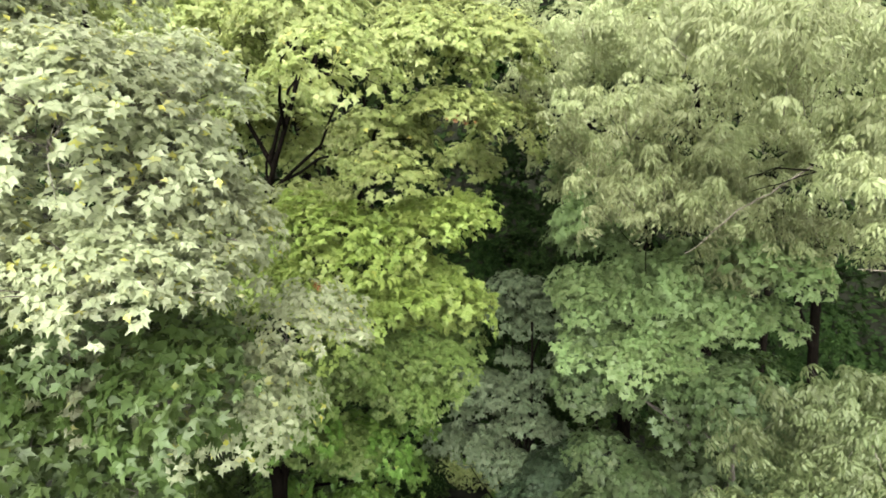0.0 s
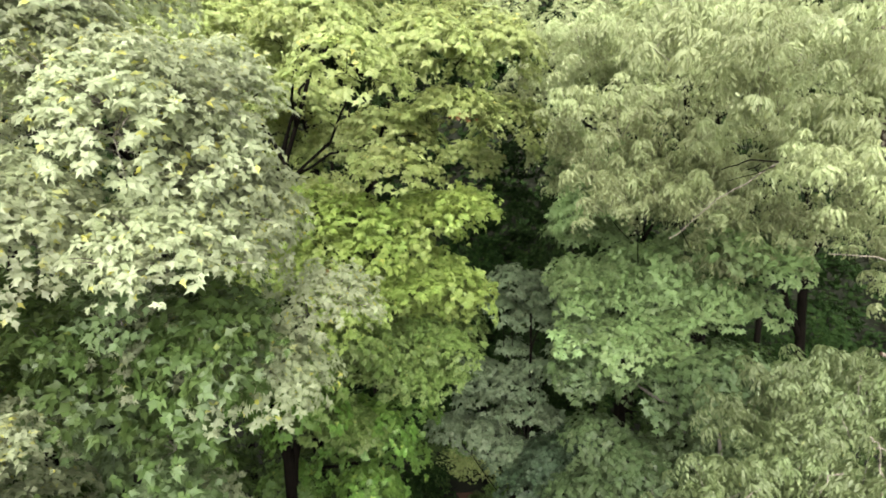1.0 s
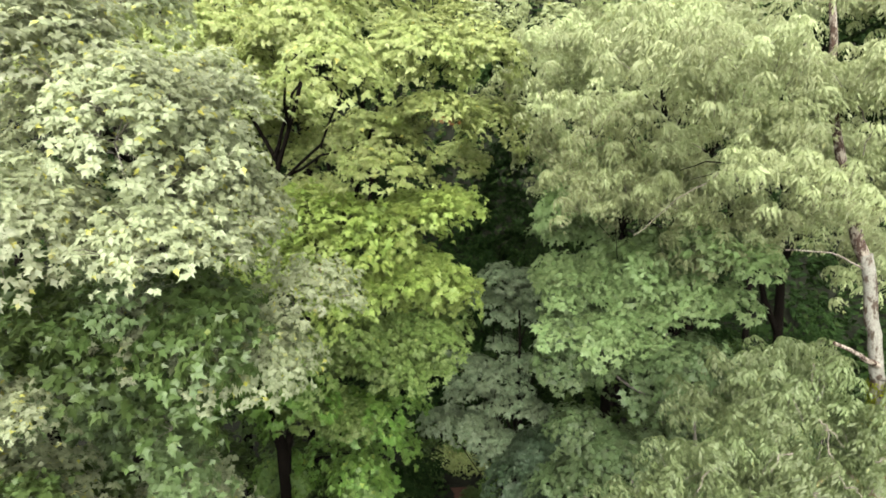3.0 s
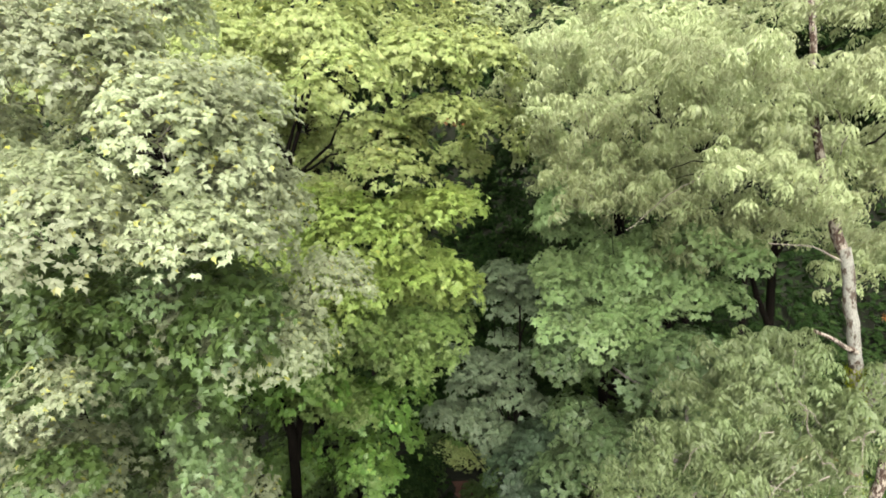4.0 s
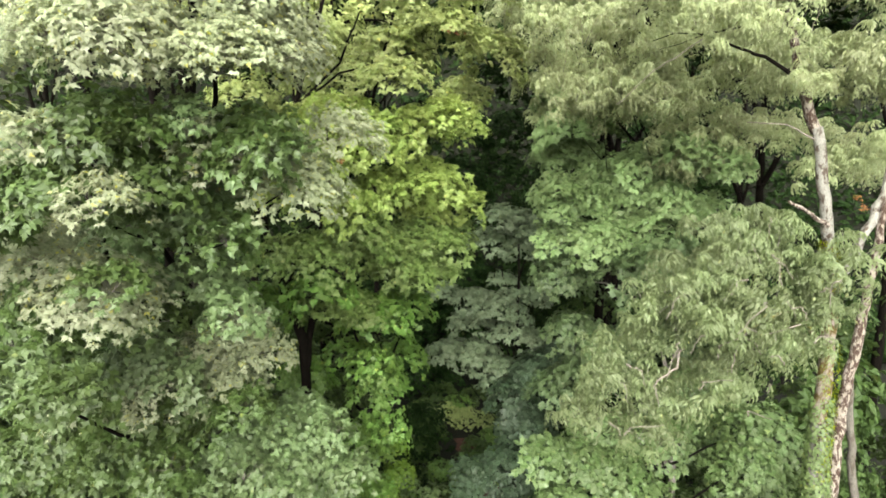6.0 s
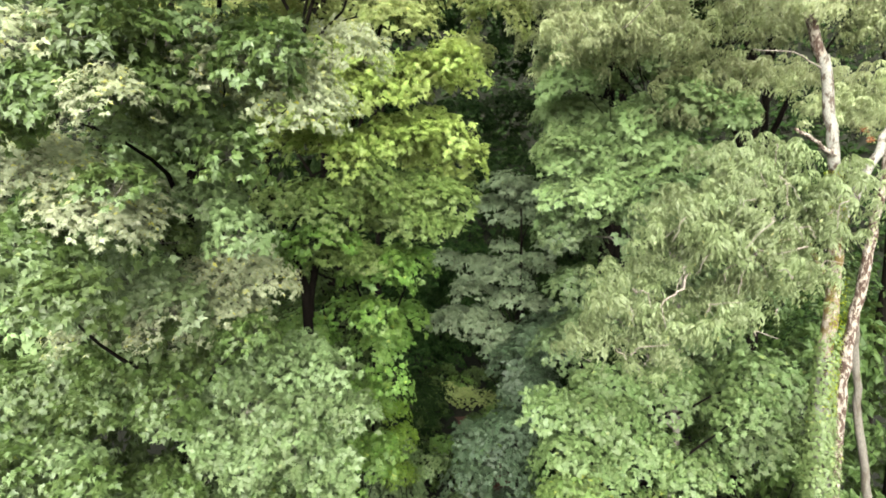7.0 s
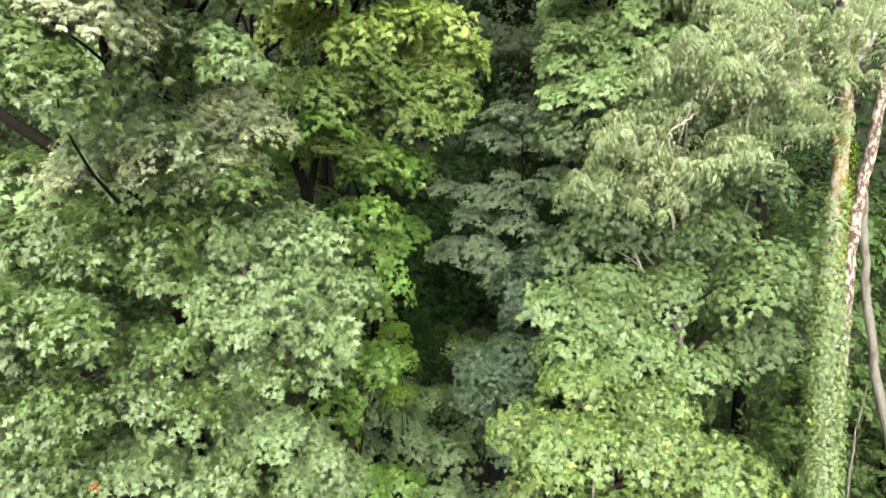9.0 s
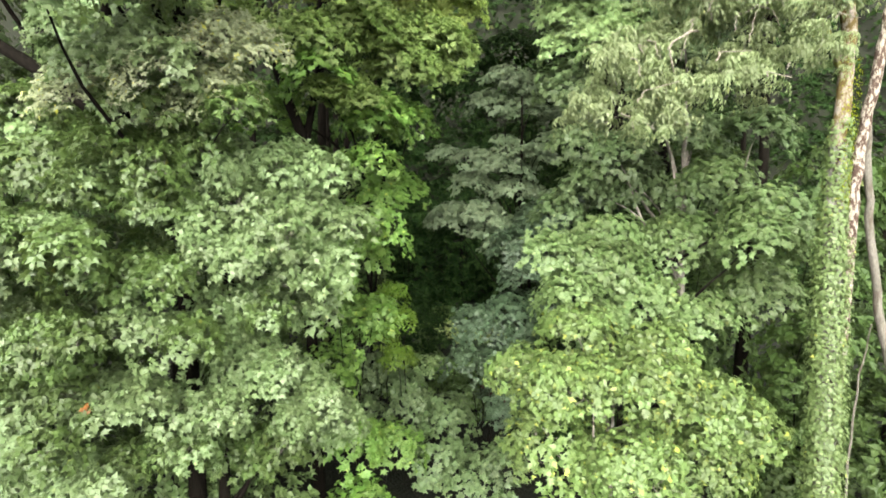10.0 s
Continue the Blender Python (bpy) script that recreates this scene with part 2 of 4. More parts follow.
# Leaf outlines: x across, y from stalk to tip, z the lift of the blade's edge.
OUTLINE = {
    "plain": ([(0, 0, 0), (0.34, 0.42, 0.10), (0, 1, -0.10), (-0.34, 0.42, 0.10)], [(0, 1, 2), (0, 2, 3)]),
    "narrow": ([(0, 0, 0), (0.12, 0.38, 0.03), (0, 1, -0.12), (-0.12, 0.38, 0.03)], [(0, 1, 2), (0, 2, 3)]),
    "lance": ([(0, 0, 0), (0.2, 0.52, 0.035), (0, 1, -0.10), (-0.2, 0.52, 0.035)], [(0, 1, 3), (1, 2, 3)]),
    "star": ([(0, 0, 0), (0.38, 0.42, 0.07), (0.17, 0.48, 0.01), (0, 1, -0.14), (-0.17, 0.48, 0.01), (-0.38, 0.42, 0.07)],
             [(0, 1, 2), (0, 2, 4), (2, 3, 4), (0, 4, 5)]),
    "spike": ([(0, 0, 0), (0.30, 0.48, 0.06), (0.12, 0.56, 0.01), (0, 1, -0.14), (-0.12, 0.56, 0.01), (-0.30, 0.48, 0.06)],
              [(0, 1, 2), (0, 2, 4), (2, 3, 4), (0, 4, 5)]),
    "strap": ([(0, 0, 0), (0.16, 0.4, 0.03), (0, 1, -0.10), (-0.16, 0.4, 0.03)], [(0, 1, 2), (0, 2, 3)]),
    "maple": ([(0, 0, 0), (0.55, 0.30, 0.06), (0.22, 0.46, 0), (0.0, 1.0, -0.10), (-0.22, 0.46, 0), (-0.55, 0.30, 0.06)],
              [(0, 1, 2), (0, 2, 4), (2, 3, 4), (0, 4, 5)]),
}


def frames(way, up):
    """Rows of (across, way, normal) for leaf directions."""
    way = way / np.linalg.norm(way, axis=1, keepdims=True)
    across = np.cross(way, up)
    across /= np.linalg.norm(across, axis=1, keepdims=True) + 1e-9
    return across, way, np.cross(across, way)


def leaves(shape, base, way, up, size):
    """All leaves at once: vertices and faces."""
    outline, tris = OUTLINE[shape]
    o, t = np.array(outline, float), np.array(tris)
    across, way, normal = frames(way, up)
    v = base[:, None] + size[:, None, None] * (o[None, :, :1] * across[:, None] + o[None, :, 1:2] * way[:, None] + o[None, :, 2:] * normal[:, None])
    f = t[None] + (np.arange(len(base)) * len(o))[:, None, None]
    return v.reshape(-1, 3), f.reshape(-1, 3)


def tuft(name, shape, mat, wood, seed, radius, sprays, per, size, flat=0.6, droop=0.25, compound=False):
    """A tuft of foliage: twigs that fan out into a dome, each with a rosette of leaves at its end or a feather of leaflets."""
    r = np.random.RandomState(seed)
    az = r.uniform(0, 2 * np.pi, sprays)
    el = np.arcsin(r.uniform(-0.35, 1.0, sprays))
    d = np.stack([np.cos(az) * np.cos(el), np.sin(az) * np.cos(el), np.sin(el)], 1)
    tip = d * [1, 1, flat] * radius * r.uniform(0.45, 1.0, sprays)[:, None]
    bases, ways, sizes = [], [], []
    if compound:
        arms = 7
        for s in range(sprays):
            spin, reach = r.uniform(0, 6.28), size * r.uniform(1.5, 2.2)
            for b in range(arms):
                a = spin + 2 * np.pi * (b + r.uniform(-0.3, 0.3)) / arms
                side = np.array([np.cos(a), np.sin(a), 0])
                across = np.array([-np.sin(a), np.cos(a), 0])
                length, fall = reach * r.uniform(0.75, 1.1), droop * r.uniform(0.8, 1.25)
                for k in range(per):
                    u = (k // 2 + 1.0) / (per / 2)
                    bases.append(tip[s] + side * length * u * (1 - 0.2 * u) + np.array([0, 0, 1]) * length * (0.25 * u - fall * u * u))
                    ways.append(across * (0.5 if k % 2 else -0.5) + side * 0.4 + np.array([0, 0, -0.3 - fall * u]) + r.normal(0, 0.12, 3))
                    sizes.append(size * r.uniform(0.75, 1.15) * (1.1 - 0.35 * u))
        per = per * arms
    else:
        for s in range(sprays):
            out = d[s] * [1, 1, 0.6] + [0, 0, 0.25]
            for k in range(per):
                a = 2 * np.pi * (k + r.uniform(-0.3, 0.3)) / per
                side = np.array([np.cos(a), np.sin(a), 0])
                bases.append(tip[s] + r.normal(0, size * 0.13, 3) * [1, 1, 0.6])
                ways.append(side + out * 0.5 + np.array([0, 0, -droop * 1.6]) + r.normal(0, 0.2, 3))
                sizes.append(size * r.uniform(0.6, 1.15))
    bases, ways, sizes = np.array(bases), np.array(ways), np.array(sizes)
    up = np.array([0, 0, 1.0]) + np.repeat(d, per, 0) * 0.5 + r.normal(0, 0.3, bases.shape)
    v, f = leaves(shape, bases, ways, up, sizes)
    verts, faces = [tuple(x) for x in v], [tuple(int(i) for i in x) for x in f]
    n_leaf = len(faces)
    for s in range(0, sprays, 14):
        a = np.array([0, 0, -radius * 0.35])
        mid = tip[s] * 0.5 + a * 0.4 + r.normal(0, 0.03, 3)
        tv, tf = tube([a, mid, tip[s]], [0.006, 0.004, 0.002], 3)
        faces += [tuple(i + len(verts) for i in q) for q in tf]
        verts += tv
    me = mesh_of(name, verts, faces, [mat, wood], [0] * n_leaf + [1] * (len(faces) - n_leaf))
    me.polygons.foreach_set("use_smooth", [True] * len(faces))
    return me


def tufts(kind, count, *args, **kw):
    return [tuft(kind, *args[:3], seed, *args[3:], **kw) for seed in range(count)]


def turned(up_way, spin):
    """A turn that lays z along up_way, spun about it."""
    return Vector(up_way).to_track_quat("Z", "Y").to_matrix().to_4x4() @ Matrix.Rotation(spin, 4, "Z")


BARE = {}


def joined_mesh(heap):
    """One mesh of many tufts, leaves alone."""
    verts, faces, start = [], [], 0
    for me, at in heap:
        if me.name not in BARE:
            co = np.empty(len(me.vertices) * 3)
            me.vertices.foreach_get("co", co)
            tris = [tuple(q.vertices) for q in me.polygons if q.material_index == 0]
            BARE[me.name] = co.reshape(-1, 3)[:max(max(q) for q in tris) + 1], np.array(tris)
        co, tris = BARE[me.name]
        m = np.array(at)
        verts.append(co @ m[:3, :3].T + m[:3, 3])
        faces.append(tris + start)
        start += len(co)
    return mesh_of("crown", np.concatenate(verts).tolist(), np.concatenate(faces).tolist(), [heap[0][0].materials[0]])


def crown(tree, name, meshes, lobes, rng, per=1.0, upright=0.42, low=-0.45, scale=1.0, inner=0.12, thin=0.65, joined=False):
    """Leaf tufts over a set of boughs. lobes: x, y, z, radius, height share. joined: one mesh, for trees far off."""
    heap = []
    for x, y, z, r, h in lobes:
        kinds = rng.choice(meshes) if isinstance(meshes[0], list) else meshes
        n = max(5, int(per * 11 * r * r * (0.6 + 0.4 * h)))
        for i in range(n):
            c = rng.uniform(low, 1.0)
            a = i * 2.39996 + rng.uniform(-0.5, 0.5)
            s = math.sqrt(max(0, 1 - c * c))
            d = Vector((math.cos(a) * s, math.sin(a) * s, c))
            if d.y > 0.3 and rng.random() < thin:
                continue
            far = rng.uniform(0.35, 0.7) if rng.random() < inner else rng.uniform(0.78, 1.04)
            q = max(0.3, r - 0.3 * min(1.3, scale))
            p = Vector((x, y, z)) + Vector((d.x * q, d.y * q, d.z * q * h)) * far
            up = d * (1 - upright) + Vector((0, 0, upright))
            size = scale * rng.uniform(0.78, 1.22)
            at = Matrix.Translation(p) @ turned(up, rng.uniform(0, 6.28)) @ Matrix.Scale(size, 4)
            if joined:
                heap.append((rng.choice(kinds), at))
            else:
                tagged(part(name, rng.choice(kinds), tree, at), kind="stuff")
    if joined:
        tagged(part("crown", joined_mesh(heap), tree), kind="stuff")


def thing(name, base, label, category, group=""):
    ob = tagged(new(name), label, category, group)
    ob.matrix_basis = Matrix.Translation(base)
    return ob


def limbs(tree, trunk, lobes, mat, rng, thick=0.07, start=0.35, every=1):
    """A limb from the trunk to each bough."""
    for x, y, z, r, h in lobes[::every] if every else ():
        at = min(range(len(trunk)), key=lambda i: abs(trunk[i].z - (z - 1.4 - 0.8 * r)))
        at = min(len(trunk) - 1, max(at + rng.randint(-2, 1), int(start * (len(trunk) - 1))))
        line = bent(trunk[at], (x, y, z - 0.1 * r), rng, 7, 0.17)
        k = thick * (0.7 + 0.3 * r)
        stem("branch", line, [k * (1 - 0.85 * i / 7) for i in range(8)], mat, tree, rng, 6)


def trunk_line(points, rng, between=5):
    """A trunk through the points given, with small bends."""
    pts, out = [Vector(p) for p in points], []
    for a, b in zip(pts, pts[1:]):
        for i in range(between):
            out.append(a.lerp(b, i / between) + Vector((rng.uniform(-1, 1), rng.uniform(-1, 1), 0)) * 0.03)
    return out + [pts[-1]]


def taper(n, foot, top):
    return [foot + (top - foot) * i / (n - 1) + (foot * 0.45 if i == 0 else 0) for i in range(n)]

# ---------------------------------------------------------------- ground: floor of the wood, rising to a hill behind
def ground_height(x, y):
    hill = max(0.0, y - 44)
    return 0.25 * noise.noise(Vector((x * 0.12, y * 0.12, 0))) + 55 * (1 - math.exp(-(hill / 26) ** 2))


def build_ground():
    xs = [-900, -400, -180, -90] + [-60 + 3 * i for i in range(41)] + [90, 180, 400, 900]
    ys = [-900, -400, -150, -70] + [-40 + 3 * i for i in range(45)] + [140, 220, 400, 900]
    verts = [(x, y, ground_height(x, y)) for y in ys for x in xs]
    w = len(xs)
    faces = [(j * w + i, j * w + i + 1, (j + 1) * w + i + 1, (j + 1) * w + i) for j in range(len(ys) - 1) for i in range(w - 1)]
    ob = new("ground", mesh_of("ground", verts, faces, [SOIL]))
    ob.data.polygons.foreach_set("use_smooth", [True] * len(faces))
    tagged(ob, "dark forest floor of leaf litter and bare reddish clay", "ground", kind="structure")


build_ground()


def build_path():
    """A trodden strip of bare clay on the floor of the gap."""
    line = [Vector((3.0, 23.6, 0)), Vector((2.7, 26.0, 0)), Vector((2.2, 28.6, 0)), Vector((1.7, 31.0, 0)), Vector((1.5, 32.4, 0))]
    bm = bmesh.new()
    rows = []
    for k in range(25):
        i, t = min(3, k // 6), (k % 6) / 6 if k < 24 else 1.0
        c = line[i].lerp(line[i + 1], t)
        w = 0.7 + 0.35 * noise.noise(Vector((k * 0.7, 1, 2)))
        rows.append([bm.verts.new((c.x + w * u, c.y, ground_height(c.x + w * u, c.y) + 0.05 - 0.04 * abs(u))) for u in (-1, -0.5, 0, 0.5, 1)])
    for a, b in zip(rows, rows[1:]):
        for i in range(4):
            bm.faces.new((a[i], a[i + 1], b[i + 1], b[i]))
    me = bpy.data.meshes.new("path")
    bm.to_mesh(me)
    bm.free()
    me.materials.append(CLAY)
    tagged(new("path", me), "bare reddish clay path under the trees", "path", kind="structure")


build_path()

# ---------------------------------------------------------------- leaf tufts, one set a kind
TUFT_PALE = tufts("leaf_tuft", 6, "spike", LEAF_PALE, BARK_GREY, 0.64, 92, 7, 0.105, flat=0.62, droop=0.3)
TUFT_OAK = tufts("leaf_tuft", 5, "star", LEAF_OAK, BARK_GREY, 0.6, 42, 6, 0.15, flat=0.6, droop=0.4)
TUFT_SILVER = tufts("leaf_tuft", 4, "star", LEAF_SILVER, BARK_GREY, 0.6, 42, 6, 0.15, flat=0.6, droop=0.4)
TUFT_YELLOW = tufts("leaf_tuft", 5, "star", LEAF_YELLOW, BARK_DARK, 0.74, 46, 6, 0.15, flat=0.5, droop=0.3)
TUFT_MID = tufts("leaf_tuft", 5, "star", LEAF_MID, BARK_DARK, 0.7, 42, 6, 0.155, flat=0.5, droop=0.3)
TUFT_GREEN = tufts("leaf_tuft", 4, "star", LEAF_GREEN, BARK_DARK, 0.7, 42, 6, 0.155, flat=0.5, droop=0.3)
TUFT_SAGE = tufts("leaf_tuft", 4, "star", LEAF_SAGE, BARK_GREY, 0.66, 32, 6, 0.19, flat=0.45, droop=0.34)
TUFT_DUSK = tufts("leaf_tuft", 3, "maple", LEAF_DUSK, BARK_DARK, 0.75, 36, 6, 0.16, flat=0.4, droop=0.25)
TUFT_WALNUT = tufts("leaf_tuft", 6, "strap", LEAF_WALNUT, BARK_GREY, 0.66, 6, 8, 0.135, flat=0.9, droop=1.05, compound=True)
TUFT_FEATHER = tufts("leaf_tuft", 6, "strap", LEAF_FEATHER, BARK_GREY, 0.64, 6, 8, 0.135, flat=0.9, droop=1.15, compound=True)
TUFT_DEAD = tufts("dead_leaves", 2, "lance", LEAF_DEAD, BARK_GREY, 0.14, 7, 6, 0.07, flat=0.9, droop=0.5)
TUFT_LOW = tufts("leaf_tuft", 4, "maple", LEAF_LOW, BARK_DARK, 0.7, 34, 6, 0.15, flat=0.5, droop=0.25)
TUFT_TEAL = tufts("leaf_tuft", 4, "maple", LEAF_TEAL, BARK_DARK, 0.68, 34, 6, 0.15, flat=0.5, droop=0.3)
TUFT_GREY = tufts("leaf_tuft", 5, "star", LEAF_GREY, BARK_DARK, 0.72, 22, 6, 0.21, flat=0.36, droop=0.4)
TUFT_FRESH = tufts("leaf_tuft", 4, "maple", LEAF_FRESH, BARK_DARK, 0.7, 36, 6, 0.145, flat=0.5, droop=0.3)
TUFT_BRIGHT = tufts("leaf_tuft", 4, "star", LEAF_BRIGHT, BARK_GREY, 0.62, 36, 6, 0.17, flat=0.55, droop=0.4)
TUFT_SNAG = tufts("leaf_tuft", 3, "plain", LEAF_SNAG, BARK_DARK, 0.42, 40, 6, 0.085, flat=0.8, droop=0.5)
FAR_YELLOW = tufts("leaf_tuft", 3, "plain", LEAF_YELLOW, BARK_DARK, 0.62, 22, 5, 0.15, flat=0.5, droop=0.2)
FAR_GREY = tufts("leaf_tuft", 3, "plain", LEAF_WALNUT, BARK_DARK, 0.62, 22, 5, 0.15, flat=0.5, droop=0.3)
FAR_LOW = tufts("leaf_tuft", 3, "narrow", LEAF_LOW, BARK_DARK, 0.5, 22, 8, 0.16, flat=0.45, droop=0.3)
FAR_TEAL = tufts("leaf_tuft", 3, "plain", LEAF_TEAL, BARK_DARK, 0.62, 22, 5, 0.15, flat=0.5, droop=0.2)
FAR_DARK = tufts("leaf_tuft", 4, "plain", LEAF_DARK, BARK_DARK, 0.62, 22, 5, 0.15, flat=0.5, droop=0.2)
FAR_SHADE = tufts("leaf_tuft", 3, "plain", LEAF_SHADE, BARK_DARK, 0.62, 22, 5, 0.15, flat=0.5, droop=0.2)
FAR_FRESH = tufts("leaf_tuft", 3, "plain", LEAF_FRESH, BARK_DARK, 0.62, 22, 5, 0.15, flat=0.5, droop=0.2)


def tree_of(name, base, label, trunk_points, foot, top, bark, tuft_set, lobe_sets, seed, per=1.0, thick=0.07, scale=1.0, category="tree", limb_bark=None, every=1, lower=None, swell=1.1, **kw):
    rng = random.Random(seed)
    tree = thing(name, base, label, category)
    line = trunk_line([base, *trunk_points], rng)
    stem("trunk", line, taper(len(line), foot, top), bark, tree, rng, 12)
    for k, lobes in enumerate(lobe_sets):
        limbs(tree, line, lobes, limb_bark or bark, rng, thick, every=every)
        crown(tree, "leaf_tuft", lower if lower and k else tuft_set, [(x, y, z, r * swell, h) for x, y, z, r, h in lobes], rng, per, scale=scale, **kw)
    return tree


def clumped(lobes, seed, count=2, core=0.85, flat=0.8, big=0.48):
    """Boughs broken up into smaller clumps that stand forward of them."""
    r = random.Random(seed)
    out = []
    for x, y, z, rad, h in lobes:
        out.append((x, y, z, rad * core, h))
        for k in range(count):
            a = 6.28 * k / count + r.uniform(-0.6, 0.6)
            out.append((x + math.cos(a) * rad * 0.75, y - r.uniform(0.3, 0.75) * rad, z + math.sin(a) * rad * 0.65, rad * big * r.uniform(0.85, 1.15), flat))
    return out


# ---------------------------------------------------------------- pale oak, nearest, its crown at the drone's height
PALE_UPPER = [
    (-3.3, 5.2, 20.3, 1.2, 0.8), (-2.7, 5.5, 20.0, 0.8, 0.8), (-2.55, 5.7, 19.4, 0.85, 0.8), (-2.8, 6.3, 20.7, 0.8, 0.8), (-4.6, 5.6, 21.0, 1.4, 0.8),
    (-4.4, 4.8, 19.2, 1.3, 0.65), (-2.9, 5.1, 18.9, 1.15, 0.65), (-1.7, 7.0, 18.1, 0.8, 0.6), (-2.6, 6.6, 17.3, 0.95, 0.7),
    (-6.4, 6.0, 19.6, 1.5, 0.9), (-4.2, 7.6, 22.2, 0.9, 0.7), (-6.2, 7.4, 22.0, 1.1, 0.7),
]
PALE_MIDDLE = [
    (-3.6, 6.2, 17.7, 1.1, 0.7), (-4.2, 6.9, 16.8, 1.1, 0.7), (-5.0, 5.5, 18.0, 1.2, 0.7), (-3.0, 6.1, 18.0, 0.95, 0.7), (-5.6, 5.2, 17.0, 1.3, 0.8), (-5.6, 5.9, 15.4, 1.2, 0.75), (-4.5, 7.6, 15.3, 1.1, 0.7), (-5.0, 7.8, 16.6, 1.1, 0.7),
    (-6.9, 6.5, 16.0, 1.3, 0.8), (-6.2, 5.2, 14.4, 1.0, 0.7), (-4.9, 8.8, 17.9, 1.2, 0.8), (-5.7, 7.5, 13.9, 1.0, 0.7), (-6.0, 7.9, 12.9, 1.1, 0.7), (-4.6, 8.4, 13.1, 1.0, 0.7), (-4.2, 8.4, 14.2, 0.9, 0.6),
]
PALE_BACK = [
    (-9.2, 9.7, 12.9, 0.95, 0.7), (-8.5, 10.0, 14.7, 0.95, 0.7), (-5.9, 9.6, 14.8, 0.85, 0.7), (-5.6, 9.5, 13.6, 0.7, 0.7), (-8.9, 8.8, 11.4, 0.85, 0.7), (-5.9, 9.4, 17.8, 0.9, 0.7), (-6.7, 8.7, 16.1, 0.7, 0.7), (-12.5, 11.0, 16.6, 1.4, 0.7), (-10.4, 11.5, 17.6, 1.3, 0.7), (-13.2, 11.0, 10.8, 1.4, 0.7),
    (-8.5, 11.0, 14.4, 1.3, 0.7), (-7.0, 10.9, 13.2, 1.1, 0.7), (-9.8, 10.0, 12.4, 1.3, 0.7), (-5.6, 10.5, 13.8, 1.1, 0.7), (-8.0, 11.5, 15.6, 1.4, 0.7), (-10.5, 9.5, 16.0, 1.5, 0.7), (-11.6, 10.6, 14.6, 1.3, 0.7), (-12.4, 9.8, 13.0, 1.3, 0.7),
]
PALE_MIDDLE = clumped(PALE_MIDDLE, 5, 2, 0.85, 0.5, 0.5)
# lower boughs mix in the darker leaf for shade cast by the upper crown
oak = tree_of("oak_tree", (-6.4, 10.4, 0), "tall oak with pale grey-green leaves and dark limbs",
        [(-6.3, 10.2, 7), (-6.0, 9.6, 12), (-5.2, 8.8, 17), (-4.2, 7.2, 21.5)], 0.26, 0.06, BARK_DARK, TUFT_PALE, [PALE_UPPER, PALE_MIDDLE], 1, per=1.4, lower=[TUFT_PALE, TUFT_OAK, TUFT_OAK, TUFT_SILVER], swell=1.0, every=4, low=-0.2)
# back boughs mix in brighter sage leaves to make up for missing light
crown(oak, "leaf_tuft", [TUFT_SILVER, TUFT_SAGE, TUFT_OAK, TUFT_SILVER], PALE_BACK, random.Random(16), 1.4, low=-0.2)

limb_rng = random.Random(17)
stem("branch", trunk_line([(-6.2, 9.6, 10.8), (-6.7, 8.6, 12.4), (-7.7, 8.4, 13.3), (-8.9, 8.4, 14.1), (-10.6, 8.6, 15.4)], limb_rng), taper(21, 0.18, 0.1), BARK_DARK, oak, limb_rng, 9)
stem("branch", trunk_line([(-6.6, 8.6, 12.3), (-6.7, 8.5, 14.5), (-7.15, 8.5, 17.0), (-7.1, 8.5, 18.5), (-6.8, 8.4, 20.2)], limb_rng), taper(21, 0.11, 0.05), BARK_DARK, oak, limb_rng, 8)

# ---------------------------------------------------------------- lower pale oak in front of it
LOW_OAK_DOME = [
    (-3.2, 10.0, 11.3, 0.95, 0.7), (-4.3, 9.6, 11.5, 0.95, 0.7), (-5.3, 9.0, 11.3, 0.9, 0.6), (-2.7, 9.9, 10.3, 0.8, 0.65), (-3.9, 9.0, 10.4, 0.9, 0.6),
    (-3.1, 9.2, 9.5, 0.8, 0.6), (-4.9, 8.6, 10.0, 0.85, 0.55), (-4.4, 9.2, 7.4, 0.9, 0.6), (-3.4, 9.6, 6.6, 0.9, 0.55), (-5.2, 8.6, 6.2, 0.9, 0.55), (-3.0, 10.2, 5.3, 0.8, 0.5),
]
LOW_OAK_SIDE = [
    (-6.4, 8.6, 11.0, 1.0, 0.6), (-8.0, 8.5, 11.6, 1.2, 0.6), (-7.4, 7.2, 10.2, 1.0, 0.6), (-6.1, 7.8, 9.4, 0.95, 0.6), (-4.4, 9.0, 8.7, 0.8, 0.55), (-5.6, 7.8, 8.2, 0.95, 0.6),
    (-7.7, 7.4, 8.2, 1.15, 0.6), (-9.3, 8.0, 9.6, 1.3, 0.6), (-6.9, 8.2, 6.7, 1.1, 0.6), (-8.7, 7.8, 6.4, 1.2, 0.6), (-6.3, 8.8, 5.2, 1.0, 0.5),
] + [
    (-4.3, 9.6, 5.0, 0.9, 0.5), (-8.0, 8.4, 4.8, 1.2, 0.5),
    (-6.0, 8.0, 11.9, 0.8, 0.6), (-5.2, 8.6, 12.2, 0.7, 0.6), (-10.3, 10.2, 8.2, 1.25, 0.7), (-9.5, 9.6, 10.1, 1.05, 0.7), (-11.4, 9.6, 9.4, 1.3, 0.7), (-11.6, 9.8, 7.0, 1.3, 0.7), (-11.0, 9.0, 5.0, 1.2, 0.7), (-3.6, 10.4, 8.4, 0.8, 0.5), (-10.2, 8.4, 7.6, 1.3, 0.6),
]
